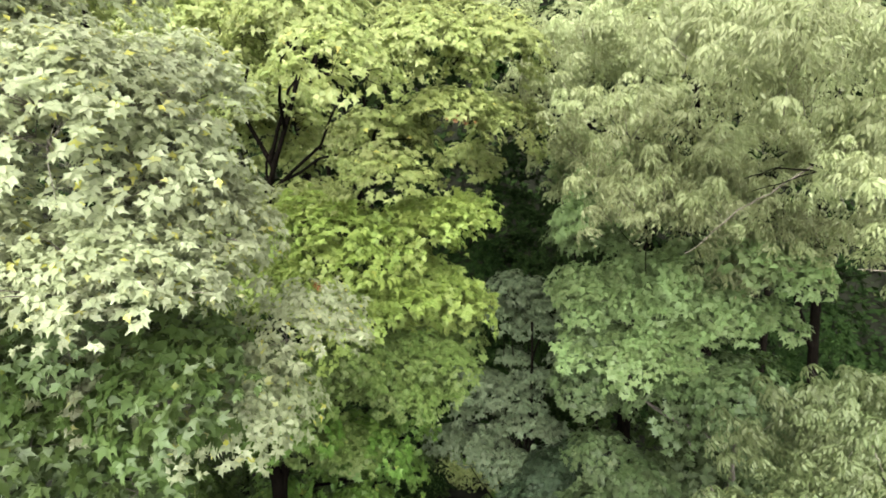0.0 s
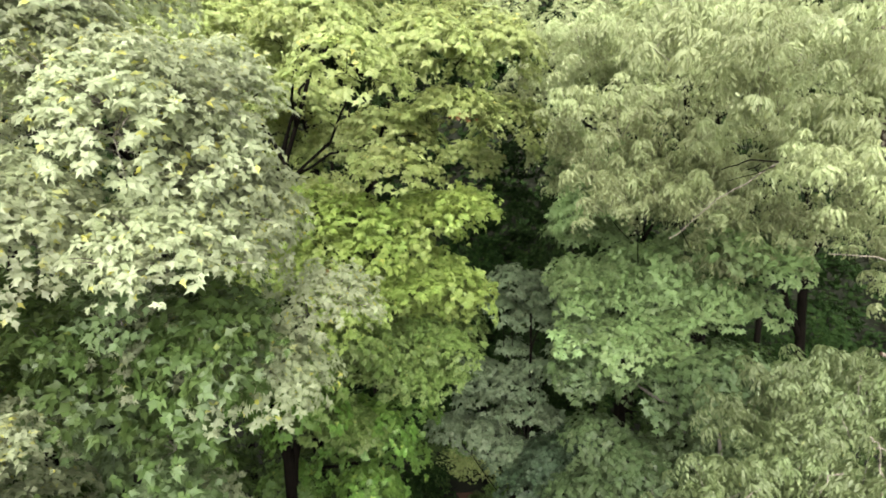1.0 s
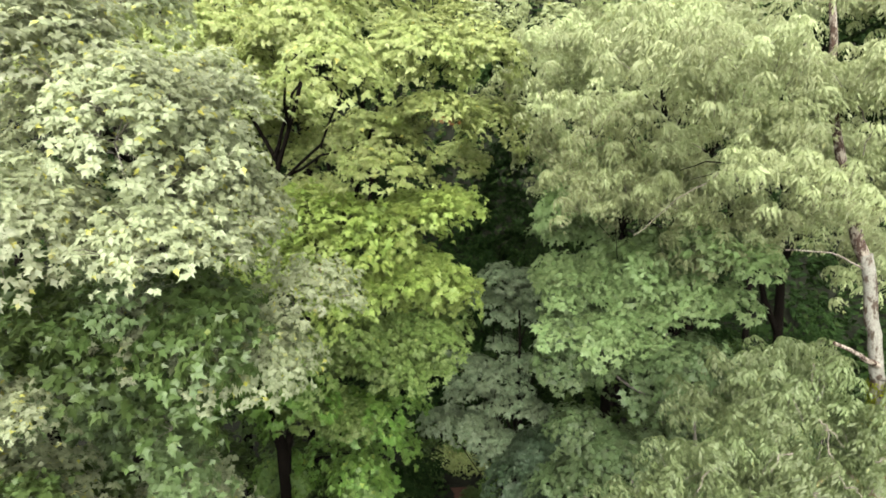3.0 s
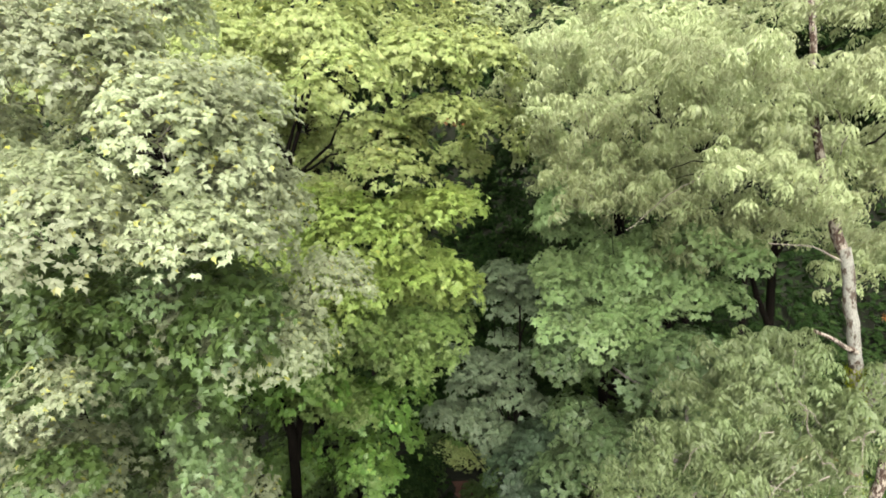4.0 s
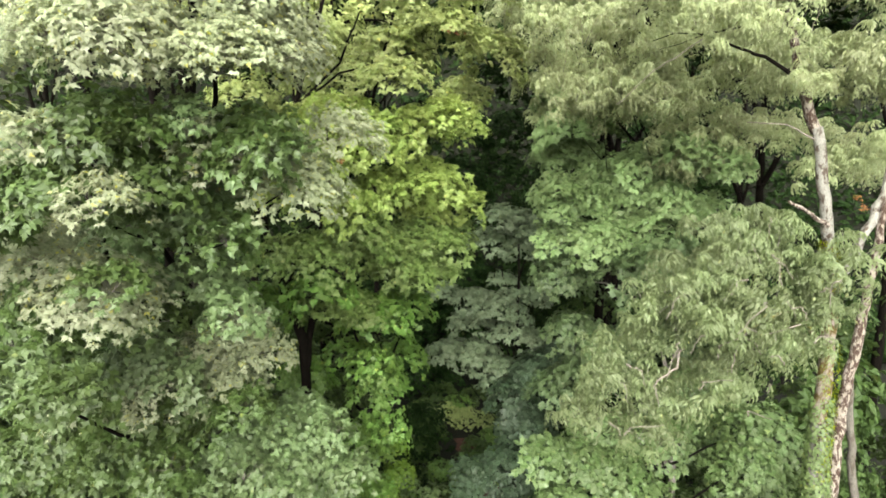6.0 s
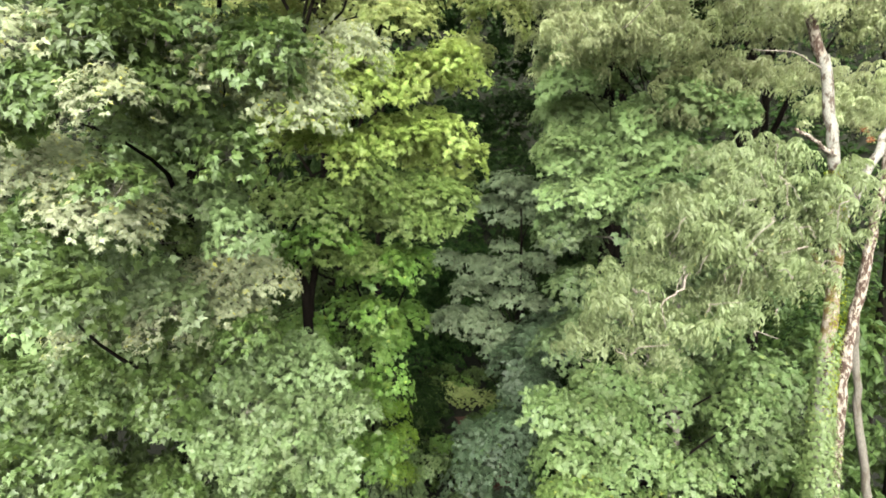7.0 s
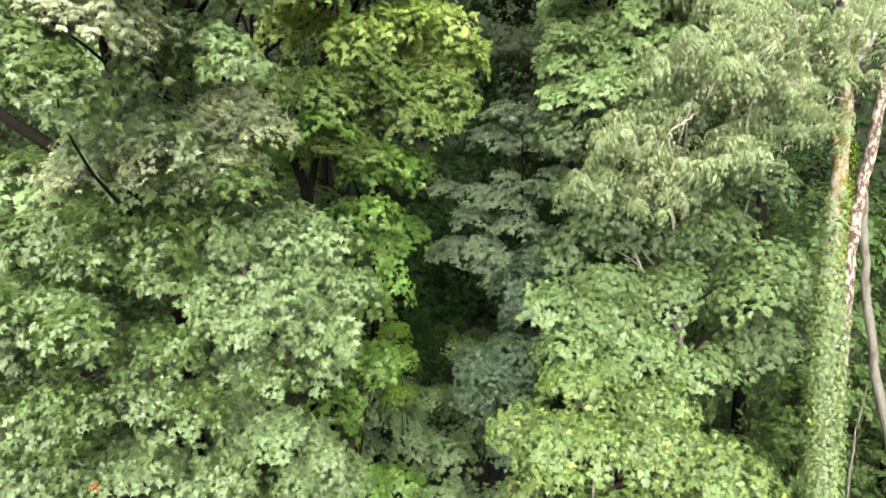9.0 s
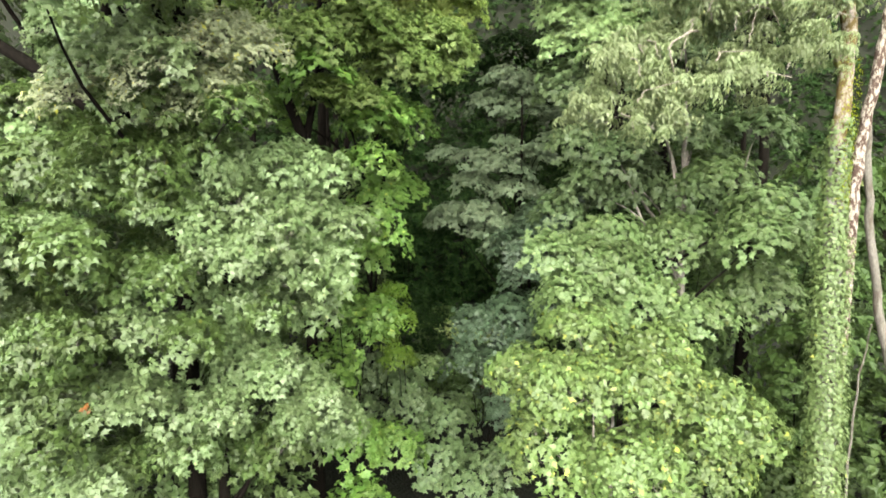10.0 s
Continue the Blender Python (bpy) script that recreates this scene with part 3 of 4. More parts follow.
# dome in the sky-lit copy of the leaf, sides mostly in the shaded one
low_oak = tree_of("oak_tree", (-5.6, 9.8, 0), "young oak with a dome of pale foliage, dark trunk",
                  [(-5.4, 9.8, 5), (-5.0, 10.2, 11.0)], 0.19, 0.05, BARK_DARK, TUFT_SILVER, [clumped(LOW_OAK_DOME, 6, 3, 0.9, 0.75, 0.5)], 2, per=1.55, every=4, low=-0.1, swell=1.0, upright=0.25)
side_rng = random.Random(23)
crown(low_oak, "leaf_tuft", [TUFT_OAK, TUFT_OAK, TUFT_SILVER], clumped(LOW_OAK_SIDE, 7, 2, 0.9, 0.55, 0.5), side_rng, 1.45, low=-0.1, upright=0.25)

# ---------------------------------------------------------------- yellow-green maple behind, with its dark forked trunk
MAPLE_TOP = [
    (-4.1, 16.6, 21.7, 1, 0.7), (-3.3, 16.4, 20.5, 0.91, 0.7), (-5.3, 16.4, 21, 0.91, 0.7), (-4.4, 16, 20, 0.81, 0.7), (-6.2, 15.6, 19.6, 1.07, 0.7), (-4.8, 15.6, 17.7, 0.91, 0.7),
    (-1.6, 8.7, 21.5, 0.75, 0.45), (-4.4, 11.2, 22.2, 1.3, 0.7), (-2.5, 10.4, 22.4, 1.2, 0.7), (-0.4, 12.3, 22.3, 1.2, 0.7), (1.0, 12.8, 22.5, 1.1, 0.7),
    (-1.4, 12.9, 20.5, 1.1, 0.7), (0.1, 12.6, 20.9, 1.1, 0.65), (1.5, 15.8, 21.0, 1.2, 0.7), (0.7, 17.6, 20.0, 1.0, 0.6), (-3.3, 14.3, 19.0, 1.2, 0.7),
    (-1.2, 12.0, 19.6, 1.0, 0.6), (-4.6, 15.0, 21.4, 1.4, 0.8),
]
MAPLE_MIDDLE = [
    (-2.5, 12.2, 18.0, 1.05, 0.7), (-0.5, 12.4, 18.6, 1.0, 0.6), (-0.5, 14.7, 16.6, 1.1, 0.7), (0.2, 14.8, 16.5, 0.8, 0.6), (-0.4, 13.7, 17.4, 0.95, 0.6),
    (-2.6, 13.2, 15.4, 0.9, 0.7), (-1.3, 13.5, 14.7, 0.95, 0.7), (-2.7, 12.9, 13.7, 0.8, 0.7), (-1.7, 13.3, 13.1, 0.9, 0.7), (-0.7, 13.9, 15.6, 0.95, 0.7), (-0.2, 14.9, 15.3, 0.75, 0.6), (-2.0, 13.0, 11.8, 0.75, 0.6),
] + [
    (-2.8, 12.3, 18.9, 1.0, 0.7), (-1.3, 12.9, 18.4, 1.0, 0.7), (0.1, 14.9, 18.6, 1.0, 0.7), (-4.8, 12.6, 18.4, 0.9, 0.7), (-2.6, 12.8, 15.6, 1.05, 0.7), (-1.5, 14.4, 15.0, 1.1, 0.7), (-3.6, 13.6, 16.8, 1.1, 0.7), (-0.1, 15.6, 15.4, 0.85, 0.6), (-6.6, 13.0, 15.8, 1.2, 0.7), (-3.9, 12.2, 17.6, 1.1, 0.7), (-1.6, 12.9, 16.9, 1.1, 0.7), (-0.6, 14.4, 14.6, 0.95, 0.6), (-3.8, 12.6, 15.2, 1.0, 0.7),
]
MAPLE_LOWER = [b for b in MAPLE_MIDDLE if 13.6 < b[2] < 16.3]
MAPLE_SKIRT = [b for b in MAPLE_MIDDLE if b[2] <= 13.6]
MAPLE_MIDDLE = [b for b in MAPLE_MIDDLE if b[2] >= 16.3]
LOW_MAPLE = MAPLE_SKIRT + [
    (-3.4, 12.3, 14.1, 0.95, 0.7), (-2.2, 14.1, 13.1, 1.05, 0.7), (-1.2, 15.1, 13.0, 0.95, 0.7), (-2.9, 14.7, 11.6, 0.95, 0.6), (-2.0, 14.6, 10.6, 0.95, 0.6),
    (-5.4, 14.0, 13.4, 1.1, 0.7), (-1.6, 13.8, 9.6, 0.75, 0.6), (-2.6, 14.3, 9.0, 0.95, 0.6), (-1.4, 16.6, 10.8, 0.9, 0.6), (-4.6, 14.6, 11.0, 1.0, 0.6), (-3.2, 13.6, 8.0, 0.9, 0.6),
]
tree_of("maple_tree", (-2.8, 18.4, 0), "understorey maple with green leaves below a taller crown", [(-2.8, 18.3, 6), (-2.4, 16.4, 11.5)], 0.08, 0.03, BARK_DARK, TUFT_LOW, [LOW_MAPLE], 33)
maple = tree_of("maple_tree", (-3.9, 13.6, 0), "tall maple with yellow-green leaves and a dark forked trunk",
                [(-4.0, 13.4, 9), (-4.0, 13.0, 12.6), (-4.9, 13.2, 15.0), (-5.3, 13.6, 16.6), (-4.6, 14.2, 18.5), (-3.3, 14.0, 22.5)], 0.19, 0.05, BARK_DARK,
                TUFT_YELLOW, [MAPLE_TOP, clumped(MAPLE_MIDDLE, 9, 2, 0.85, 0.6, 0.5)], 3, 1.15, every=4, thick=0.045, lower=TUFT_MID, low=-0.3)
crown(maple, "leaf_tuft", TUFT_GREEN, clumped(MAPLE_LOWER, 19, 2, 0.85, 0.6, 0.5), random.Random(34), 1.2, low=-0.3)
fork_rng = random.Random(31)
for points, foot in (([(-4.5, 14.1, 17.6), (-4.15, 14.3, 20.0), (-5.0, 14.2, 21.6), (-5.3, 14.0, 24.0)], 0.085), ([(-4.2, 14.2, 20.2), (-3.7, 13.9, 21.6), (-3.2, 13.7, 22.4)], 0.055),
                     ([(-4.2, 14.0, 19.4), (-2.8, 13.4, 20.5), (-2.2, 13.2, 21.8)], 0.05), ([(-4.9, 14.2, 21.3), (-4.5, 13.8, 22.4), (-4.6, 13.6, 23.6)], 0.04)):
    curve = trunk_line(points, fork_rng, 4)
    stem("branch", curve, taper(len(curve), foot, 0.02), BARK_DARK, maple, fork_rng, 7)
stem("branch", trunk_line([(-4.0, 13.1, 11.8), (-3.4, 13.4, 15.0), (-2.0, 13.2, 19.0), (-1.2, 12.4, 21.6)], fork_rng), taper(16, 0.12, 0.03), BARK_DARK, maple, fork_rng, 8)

# ---------------------------------------------------------------- walnut on pale, mossy stems, its leaves hanging in feathers
WALNUT_TOP = [
    (3.9, 8.2, 21.7, 1.1, 0.85), (5.5, 9.4, 21.8, 1.2, 0.85), (5.2, 8.5, 20.5, 1.1, 0.85), (4.3, 5.7, 20.9, 0.85, 0.85), (4.5, 6.0, 19.8, 0.8, 0.85),
    (8.0, 9.0, 19.6, 1.2, 0.85), (7.0, 8.0, 20.9, 1.0, 0.85), (9.6, 9.0, 21.6, 1.5, 0.6), (9.8, 11.4, 18.0, 1.2, 0.85), (5.4, 6.6, 22.4, 1.2, 0.85),
]
WALNUT_LOW = [
    (5.9, 8.8, 16.0, 0.85, 0.85), (6.3, 8.3, 15.7, 0.85, 0.85), (5.2, 7.4, 15.1, 0.85, 0.85), (5.9, 7.1, 14.5, 0.85, 0.85), (6.9, 9.0, 16.3, 0.75, 0.85), (5.1, 7.8, 14.2, 0.9, 0.85), (6.3, 8.0, 14.6, 0.9, 0.85), (6.6, 8.5, 15.6, 0.95, 0.85), (5.7, 9.4, 15.2, 1.0, 0.85), (3.8, 8.5, 13.8, 0.85, 0.85),
    (4.6, 8.4, 14.2, 0.9, 0.85), (5.5, 7.7, 13.3, 0.9, 0.85), (3.6, 8.1, 13.2, 0.75, 0.85), (4.0, 7.3, 12.5, 0.55, 0.85),
] + [
    (7.2, 8.4, 13.9, 0.9, 0.85),
    (7.5, 7.6, 15.7, 0.48, 0.85), (8.1, 7.8, 16, 0.43, 0.85), (7.2, 7.8, 15.3, 0.49, 0.85), (6.8, 8.2, 16.2, 0.55, 0.85), (5.7, 7.8, 15.9, 0.54, 0.85), (5, 7.6, 15.5, 0.53, 0.85), (4.2, 7.6, 15, 0.48, 0.85), (3.4, 7.6, 13.5, 0.43, 0.85), (3, 7.8, 12.8, 0.36, 0.85), (4.2, 7.4, 13.1, 0.41, 0.85), (5.7, 7.8, 13.6, 0.5, 0.85), (6.8, 8, 14, 0.5, 0.85), (7.6, 7.8, 14.7, 0.39, 0.85),
]
WALNUT_BEHIND = [
    (9.4, 11, 23, 0.97, 0.85), (9.7, 10.5, 23.2, 0.81, 0.85), (8.9, 11.5, 23.5, 0.8, 0.85), (10.4, 11.5, 22.2, 0.74, 0.85),
    (11.4, 13.2, 21.9, 1.2, 0.85), (10.6, 12.7, 20.5, 1.0, 0.85), (11.6, 12.7, 19.5, 0.9, 0.85), (11.5, 13.2, 17.8, 0.95, 0.85), (12.8, 14.2, 17.8, 1.0, 0.85), (12.6, 13.4, 20.4, 1.1, 0.85),
    (6.3, 11.8, 20.2, 1.3, 0.85), (3.4, 12.0, 21.0, 1.1, 0.85),
] + [
    (4.3, 11.4, 20.7, 1.1, 0.85), (4.0, 11.7, 19.2, 0.8, 0.85), (4.1, 10.9, 19.3, 1.0, 0.85),
    (5.1, 12.2, 19.4, 0.85, 0.85), (3.9, 12.3, 19.7, 0.95, 0.85), (8.7, 13.2, 18.4, 1.4, 0.85), (8.8, 14.5, 19.9, 1.4, 0.85), (7.2, 13.0, 18.8, 1.2, 0.85),
    (7.4, 13.4, 21.2, 1.4, 0.85), (7.2, 13.3, 17.7, 1.0, 0.85), (5.6, 12.2, 19.6, 1.0, 0.85), (6.0, 12.6, 22.2, 1.3, 0.85), (3.9, 13.0, 22.4, 1.3, 0.85),
]
WALNUT_DEEP = [
    (2.7, 15.8, 21.9, 1.1, 0.85), (3.6, 16.8, 20.3, 0.9, 0.85), (4.2, 17.6, 19.5, 0.9, 0.85), (3.4, 14.6, 22.6, 1.3, 0.85), (5.0, 16.0, 22.8, 1.4, 0.85),
    (6.5, 17.0, 23.5, 1.5, 0.85), (4.8, 19.8, 24.2, 1.5, 0.85), (3.6, 13.4, 20.2, 1.0, 0.85), (7.9, 12.2, 20.4, 1.2, 0.85), (4.6, 13.0, 19.2, 0.8, 0.85),
]
WALNUT_BEHIND, WALNUT_DEEP = clumped(WALNUT_BEHIND, 1), clumped(WALNUT_DEEP, 2)
WALNUT_TOP = clumped(WALNUT_TOP, 3)
WALNUT_NEAR = [b for b in WALNUT_TOP if b[1] < 7.4]
WALNUT_TOP = [b for b in WALNUT_TOP if b[1] >= 7.4]
tree_of("walnut_tree", (7.8, 16.6, 0), "walnut with drooping feathery grey-green leaves, half hidden by its neighbour",
        [(7.8, 16.5, 9), (7.5, 16.2, 15), (6.5, 14.8, 20), (5.6, 13.4, 23)], 0.2, 0.05, BARK_DARK, TUFT_WALNUT, [WALNUT_BEHIND, WALNUT_DEEP], 44, 0.72, low=-0.15, upright=0.6, thick=0.025, limb_bark=BARK_DARK, every=3)
# low boughs get the dimmed leaflets in place of weaker light
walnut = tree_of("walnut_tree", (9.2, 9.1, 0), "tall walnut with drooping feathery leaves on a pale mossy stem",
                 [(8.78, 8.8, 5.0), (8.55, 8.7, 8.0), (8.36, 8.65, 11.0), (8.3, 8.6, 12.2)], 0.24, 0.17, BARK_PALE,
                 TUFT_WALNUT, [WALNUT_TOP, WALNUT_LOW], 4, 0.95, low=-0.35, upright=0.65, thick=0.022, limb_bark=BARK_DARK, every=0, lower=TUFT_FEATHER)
crown(walnut, "leaf_tuft", TUFT_WALNUT, WALNUT_NEAR, random.Random(46), 1.7, 0.65, -0.15, 0.68)

wrng = random.Random(41)


def limb(points, foot, top, bark, label="", sides=9, name="branch"):
    line = trunk_line(points, wrng, 4)
    return stem(name, line, [foot + (top - foot) * i / (len(line) - 1) for i in range(len(line))], bark, walnut, wrng, sides, label)


limb([(8.3, 8.6, 12.1), (8.32, 8.6, 13.0), (8.3, 8.6, 14.3), (8.2, 8.6, 15.6)], 0.15, 0.14, BARK_OCHRE, "stem with ochre moss and pale patches", 11, "trunk")
limb([(8.2, 8.6, 15.5), (8.1, 8.6, 16.3), (7.92, 8.6, 17.2), (7.68, 8.6, 18.4)], 0.125, 0.105, BARK_PALE, "pale stem with lichen and dark cracks", 10, "trunk")
limb([(7.68, 8.6, 18.3), (7.2, 8.6, 19.6), (6.9, 8.6, 20.6), (6.6, 8.6, 23.5)], 0.11, 0.05, BARK_RED, "dark upper stem with lichen spots", 9, "trunk")
limb([(8.24, 8.6, 15.0), (8.5, 8.66, 15.35), (8.8, 8.7, 15.95), (9.05, 8.7, 16.45), (9.35, 8.8, 17.1), (9.6, 8.9, 19.0), (9.4, 9.0, 21.5)], 0.125, 0.05, BARK_PALE, "pale limb with lichen")
limb([(9.35, 9.4, 0.0), (9.3, 9.4, 4.0), (9.28, 9.4, 8.8), (9.28, 9.4, 10.2), (9.3, 9.4, 11.6), (9.42, 9.4, 12.9), (9.58, 9.4, 14.3), (9.72, 9.35, 15.6), (9.8, 9.3, 17.0), (10.0, 9.4, 22.5)], 0.19, 0.06, BARK_RED, "reddish-brown second stem with pale patches", 11, "trunk")
limb([(12.4, 9.9, 0.0), (11.7, 9.9, 4.0), (10.72, 9.8, 7.4), (10.42, 9.8, 8.4), (10.13, 9.8, 9.8), (9.85, 9.75, 11.3), (9.6, 9.6, 12.6)], 0.12, 0.08, BARK_ASH, "slender pale third stem", 9, "trunk")
limb([(8.05, 8.5, 16.4), (7.75, 8.4, 16.55), (7.4, 8.3, 16.75), (7.0, 8.2, 16.92)], 0.055, 0.03, BARK_RED, "broken dead stub", 7)
limb([(10.5, 10.3, 3.0), (10.5, 10.3, 5.3), (10.52, 10.3, 6.5), (10.7, 10.3, 7.8)], 0.035, 0.015, BARK_ASH, "thin mossy snag", 6)
limb([(8.2, 8.6, 13.7), (8.0, 8.5, 13.95), (7.7, 8.3, 14.32), (7.4, 8.1, 14.62), (7.0, 7.8, 14.8), (6.4, 7.4, 14.78), (5.9, 7.2, 14.6)], 0.07, 0.02, BARK_MOSS, "mossy arching limb", 8)
for tip in ([(5.2, 7.0, 14.3), (5.2, 7.0, 14.05)], [(5.5, 6.9, 14.3), (5.4, 6.85, 13.85)], [(5.85, 7.0, 14.4), (6.0, 7.0, 14.15)]):
    limb([(5.9, 7.2, 14.6), (5.6, 6.95, 14.5), *tip], 0.018, 0.008, DEAD_WOOD, "bare pale twig hanging down", 5)
limb([(4.7, 7.4, 14.15), (4.3, 6.7, 14.0), (4.0, 6.65, 13.8), (3.9, 6.6, 13.65), (4.0, 6.6, 13.3)], 0.026, 0.008, DEAD_WOOD, "crooked bare twig", 5)
limb([(6.7, 7.0, 14.72), (5.9, 6.75, 14.6), (5.3, 6.6, 14.85)], 0.016, 0.008, DEAD_WOOD, "bare pale twig", 5)
limb([(7.0, 8.2, 20.9), (7.2, 8.1, 20.5), (7.1, 8.1, 20.1)], 0.014, 0.008, DEAD_WOOD, "bare pale twig", 5)
limb([(7.3, 8.6, 19.3), (6.4, 8.4, 19.75), (5.6, 8.1, 19.9), (4.9, 7.8, 20.05)], 0.045, 0.015, BARK_DARK, "bare dark branch", 6)
limb([(7.75, 8.6, 18.1), (7.0, 8.5, 18.45), (6.2, 8.5, 18.5)], 0.02, 0.008, DEAD_WOOD, "bare dead branch", 6)
limb([(8.4, 9.3, 20.3), (8.7, 9.3, 20.5), (9.2, 9.4, 20.9)], 0.03, 0.012, BARK_DARK, "bare dark branch", 6)
limb([(3.9, 7.5, 19.86), (4.3, 7.5, 20.0), (4.8, 7.45, 19.96), (5.5, 7.4, 20.1)], 0.006, 0.018, BARK_DARK, "bare dark branch", 6)
limb([(4.0, 7.5, 19.7), (4.4, 7.5, 19.82), (4.8, 7.45, 19.96)], 0.004, 0.01, BARK_DARK, "bare dark twig", 5)
limb([(3.45, 8.1, 18.8), (3.7, 8.05, 19.02), (4.1, 8.0, 19.42), (4.6, 7.95, 19.72), (5.05, 7.9, 20.05)], 0.006, 0.012, DEAD_WOOD, "bare dead branch", 6)
for k in range(26):
    lx, ly, lz, lr, lh = WALNUT_LOW[k % len(WALNUT_LOW)]
    a = Vector((lx + wrng.uniform(-0.7, 0.7), ly - lr * 1.35, lz + wrng.uniform(-0.2, 0.5)))
    way = Vector((wrng.uniform(-0.5, 0.5), wrng.uniform(-0.25, 0.1), wrng.uniform(-0.9, 0.35)))
    mid = a + way * 0.35 + Vector((wrng.uniform(-0.12, 0.12), 0, 0.1))
    limb([a, mid, a + way * wrng.uniform(0.7, 1.3)], 0.013, 0.006, DEAD_WOOD, "bare dead twig", 5)

# ivy that wraps the main stem
def ivy_on(name, mat, line, radii, per_metre, seed, low, high, shape="maple", big=1.0, deep=0.17):
    r = np.random.RandomState(seed)
    base, way, up, size = [], [], [], []
    for (a, b), ra in zip(zip(line, line[1:]), radii):
        for i in range(int((b - a).length * per_metre)):
            p = a.lerp(b, r.rand())
            if not low < p.z < high or r.rand() < 0.75 * max(0.0, (p.z - high + 3.5) / 3.5):
                continue
            ang = r.uniform(0, 2 * np.pi)
            d = np.array([math.cos(ang), math.sin(ang), 0])
            thick = ra * 1.02 + 0.02 + r.rand() ** 2 * (deep if p.z < high - 2.5 else 0.07)
            base.append(np.array(p) + d * thick)
            way.append(np.array([0, 0, -1.0]) + d * r.uniform(0.1, 0.9) + r.normal(0, 0.45, 3))
            up.append(d + [0, 0, 0.6])
            size.append(r.uniform(0.045, 0.14))
    v, f = leaves(shape, np.array(base), np.array(way), np.array(up), np.array(size) * big)
    return mesh_of(name, [tuple(x) for x in v], [tuple(int(q) for q in x) for x in f], [mat])


main_line = [Vector(p) for p in [(9.2, 9.1, 0), (8.78, 8.8, 5.0), (8.55, 8.7, 8.0), (8.36, 8.65, 11.0), (8.3, 8.6, 14.2)]]
ivy = new("ivy", ivy_on("ivy", LEAF_IVY, main_line, [0.25, 0.23, 0.21, 0.18], 1700, 9, 0.2, 12.7, "maple", 0.78, 0.2))
tagged(ivy, "green ivy wrapped thickly round the walnut stem", "ivy", kind="stuff")
fork_line = [Vector(p) for p in [(8.28, 8.6, 14.9), (8.22, 8.6, 15.4), (8.12, 8.6, 16.1)]]
moss = part("moss", ivy_on("moss", MOSS, fork_line, [0.135, 0.12], 4200, 12, 15.0, 17.0, "plain", 0.28, 0.015), walnut, label="yellow-green moss on the fork")
tagged(moss, kind="stuff")
moss_low = part("moss", ivy_on("moss", MOSS, [Vector((8.42, 8.55, 10.8)), Vector((8.38, 8.5, 13.9))], [0.12], 500, 13, 10.8, 14.6, "plain", 0.36, 0.03), walnut, label="yellow moss down the stem")
tagged(moss_low, kind="stuff")

# ---------------------------------------------------------------- blue-green maple under the walnut
TEAL = [
    (5.4, 13.3, 14.3, 1.15, 0.7), (5.9, 11.0, 15.4, 1.0, 0.7), (4.0, 15.0, 14.2, 1.1, 0.7), (4.0, 14.9, 15.4, 0.9, 0.7), (4.3, 14.5, 12.4, 1.0, 0.7), (6.6, 13.6, 12.6, 1.1, 0.7), (3.9, 15.2, 10.2, 0.9, 0.7),
]
SAGE = [
    (4.3, 17.4, 18, 0.8, 0.6), (4.4, 15.9, 18.9, 1, 0.6), (5.1, 15, 17.2, 1, 0.6), (6.4, 14.6, 16.9, 0.95, 0.6), (4.2, 15.4, 16.7, 0.95, 0.6), (4.6, 18.2, 20, 0.9, 0.6), (4.9, 15.9, 20.1, 1, 0.6), (6.1, 14.9, 19.2, 0.95, 0.6), (5.5, 14.2, 15.7, 0.9, 0.6), (4.2, 16.8, 16.6, 0.75, 0.55), (7.5, 14.4, 18, 1, 0.6),
] + [
    (4.5, 17, 18.1, 0.97, 0.6), (4.7, 14.6, 16.9, 1.03, 0.6), (6, 14, 17.8, 0.99, 0.6), (7.2, 13, 17.9, 0.93, 0.6), (4.8, 19, 19.7, 0.95, 0.6), (4.1, 15, 15.6, 0.89, 0.6), (5.1, 13.6, 15.4, 0.9, 0.6), (4.3, 15.5, 16.6, 1.01, 0.6), (6, 14.5, 17.1, 1.04, 0.6), (7.2, 14, 16.2, 1.02, 0.6), (5, 14.5, 15.3, 1.06, 0.6),
]
TEAL_LOW = [
    (5.2, 13.6, 12.0, 1.0, 0.7), (6.0, 14.2, 11.2, 1.0, 0.7), (7.7, 14.2, 12.6, 1.1, 0.7), (4.6, 14.6, 11.0, 0.9, 0.7),
    (7.4, 13.4, 10.9, 0.9, 0.7), (8.9, 13.0, 12.6, 1.0, 0.7), (6.8, 13.8, 14.8, 1.0, 0.7),
]
tree_of("maple_tree", (7.4, 14.0, 0), "maple with blue-green leaves on a thin grey stem", [(7.3, 13.7, 8), (7.2, 13.6, 12), (6.0, 14.0, 17)], 0.14, 0.04, BARK_GREY,
        TUFT_TEAL, [TEAL, TEAL_LOW], 5, 1.25, inner=0.2)
sage = tree_of("maple_tree", (8.0, 16.0, 0), "slender maple with pale sage-green leaves among its neighbours", [(7.9, 16.0, 8), (7.0, 15.8, 14), (5.4, 16.0, 19)], 0.13, 0.04, BARK_DARK,
               TUFT_SAGE, [clumped(SAGE, 12, 2, 0.85, 0.5, 0.5)], 51, 1.1, low=-0.2, every=3, thick=0.035)

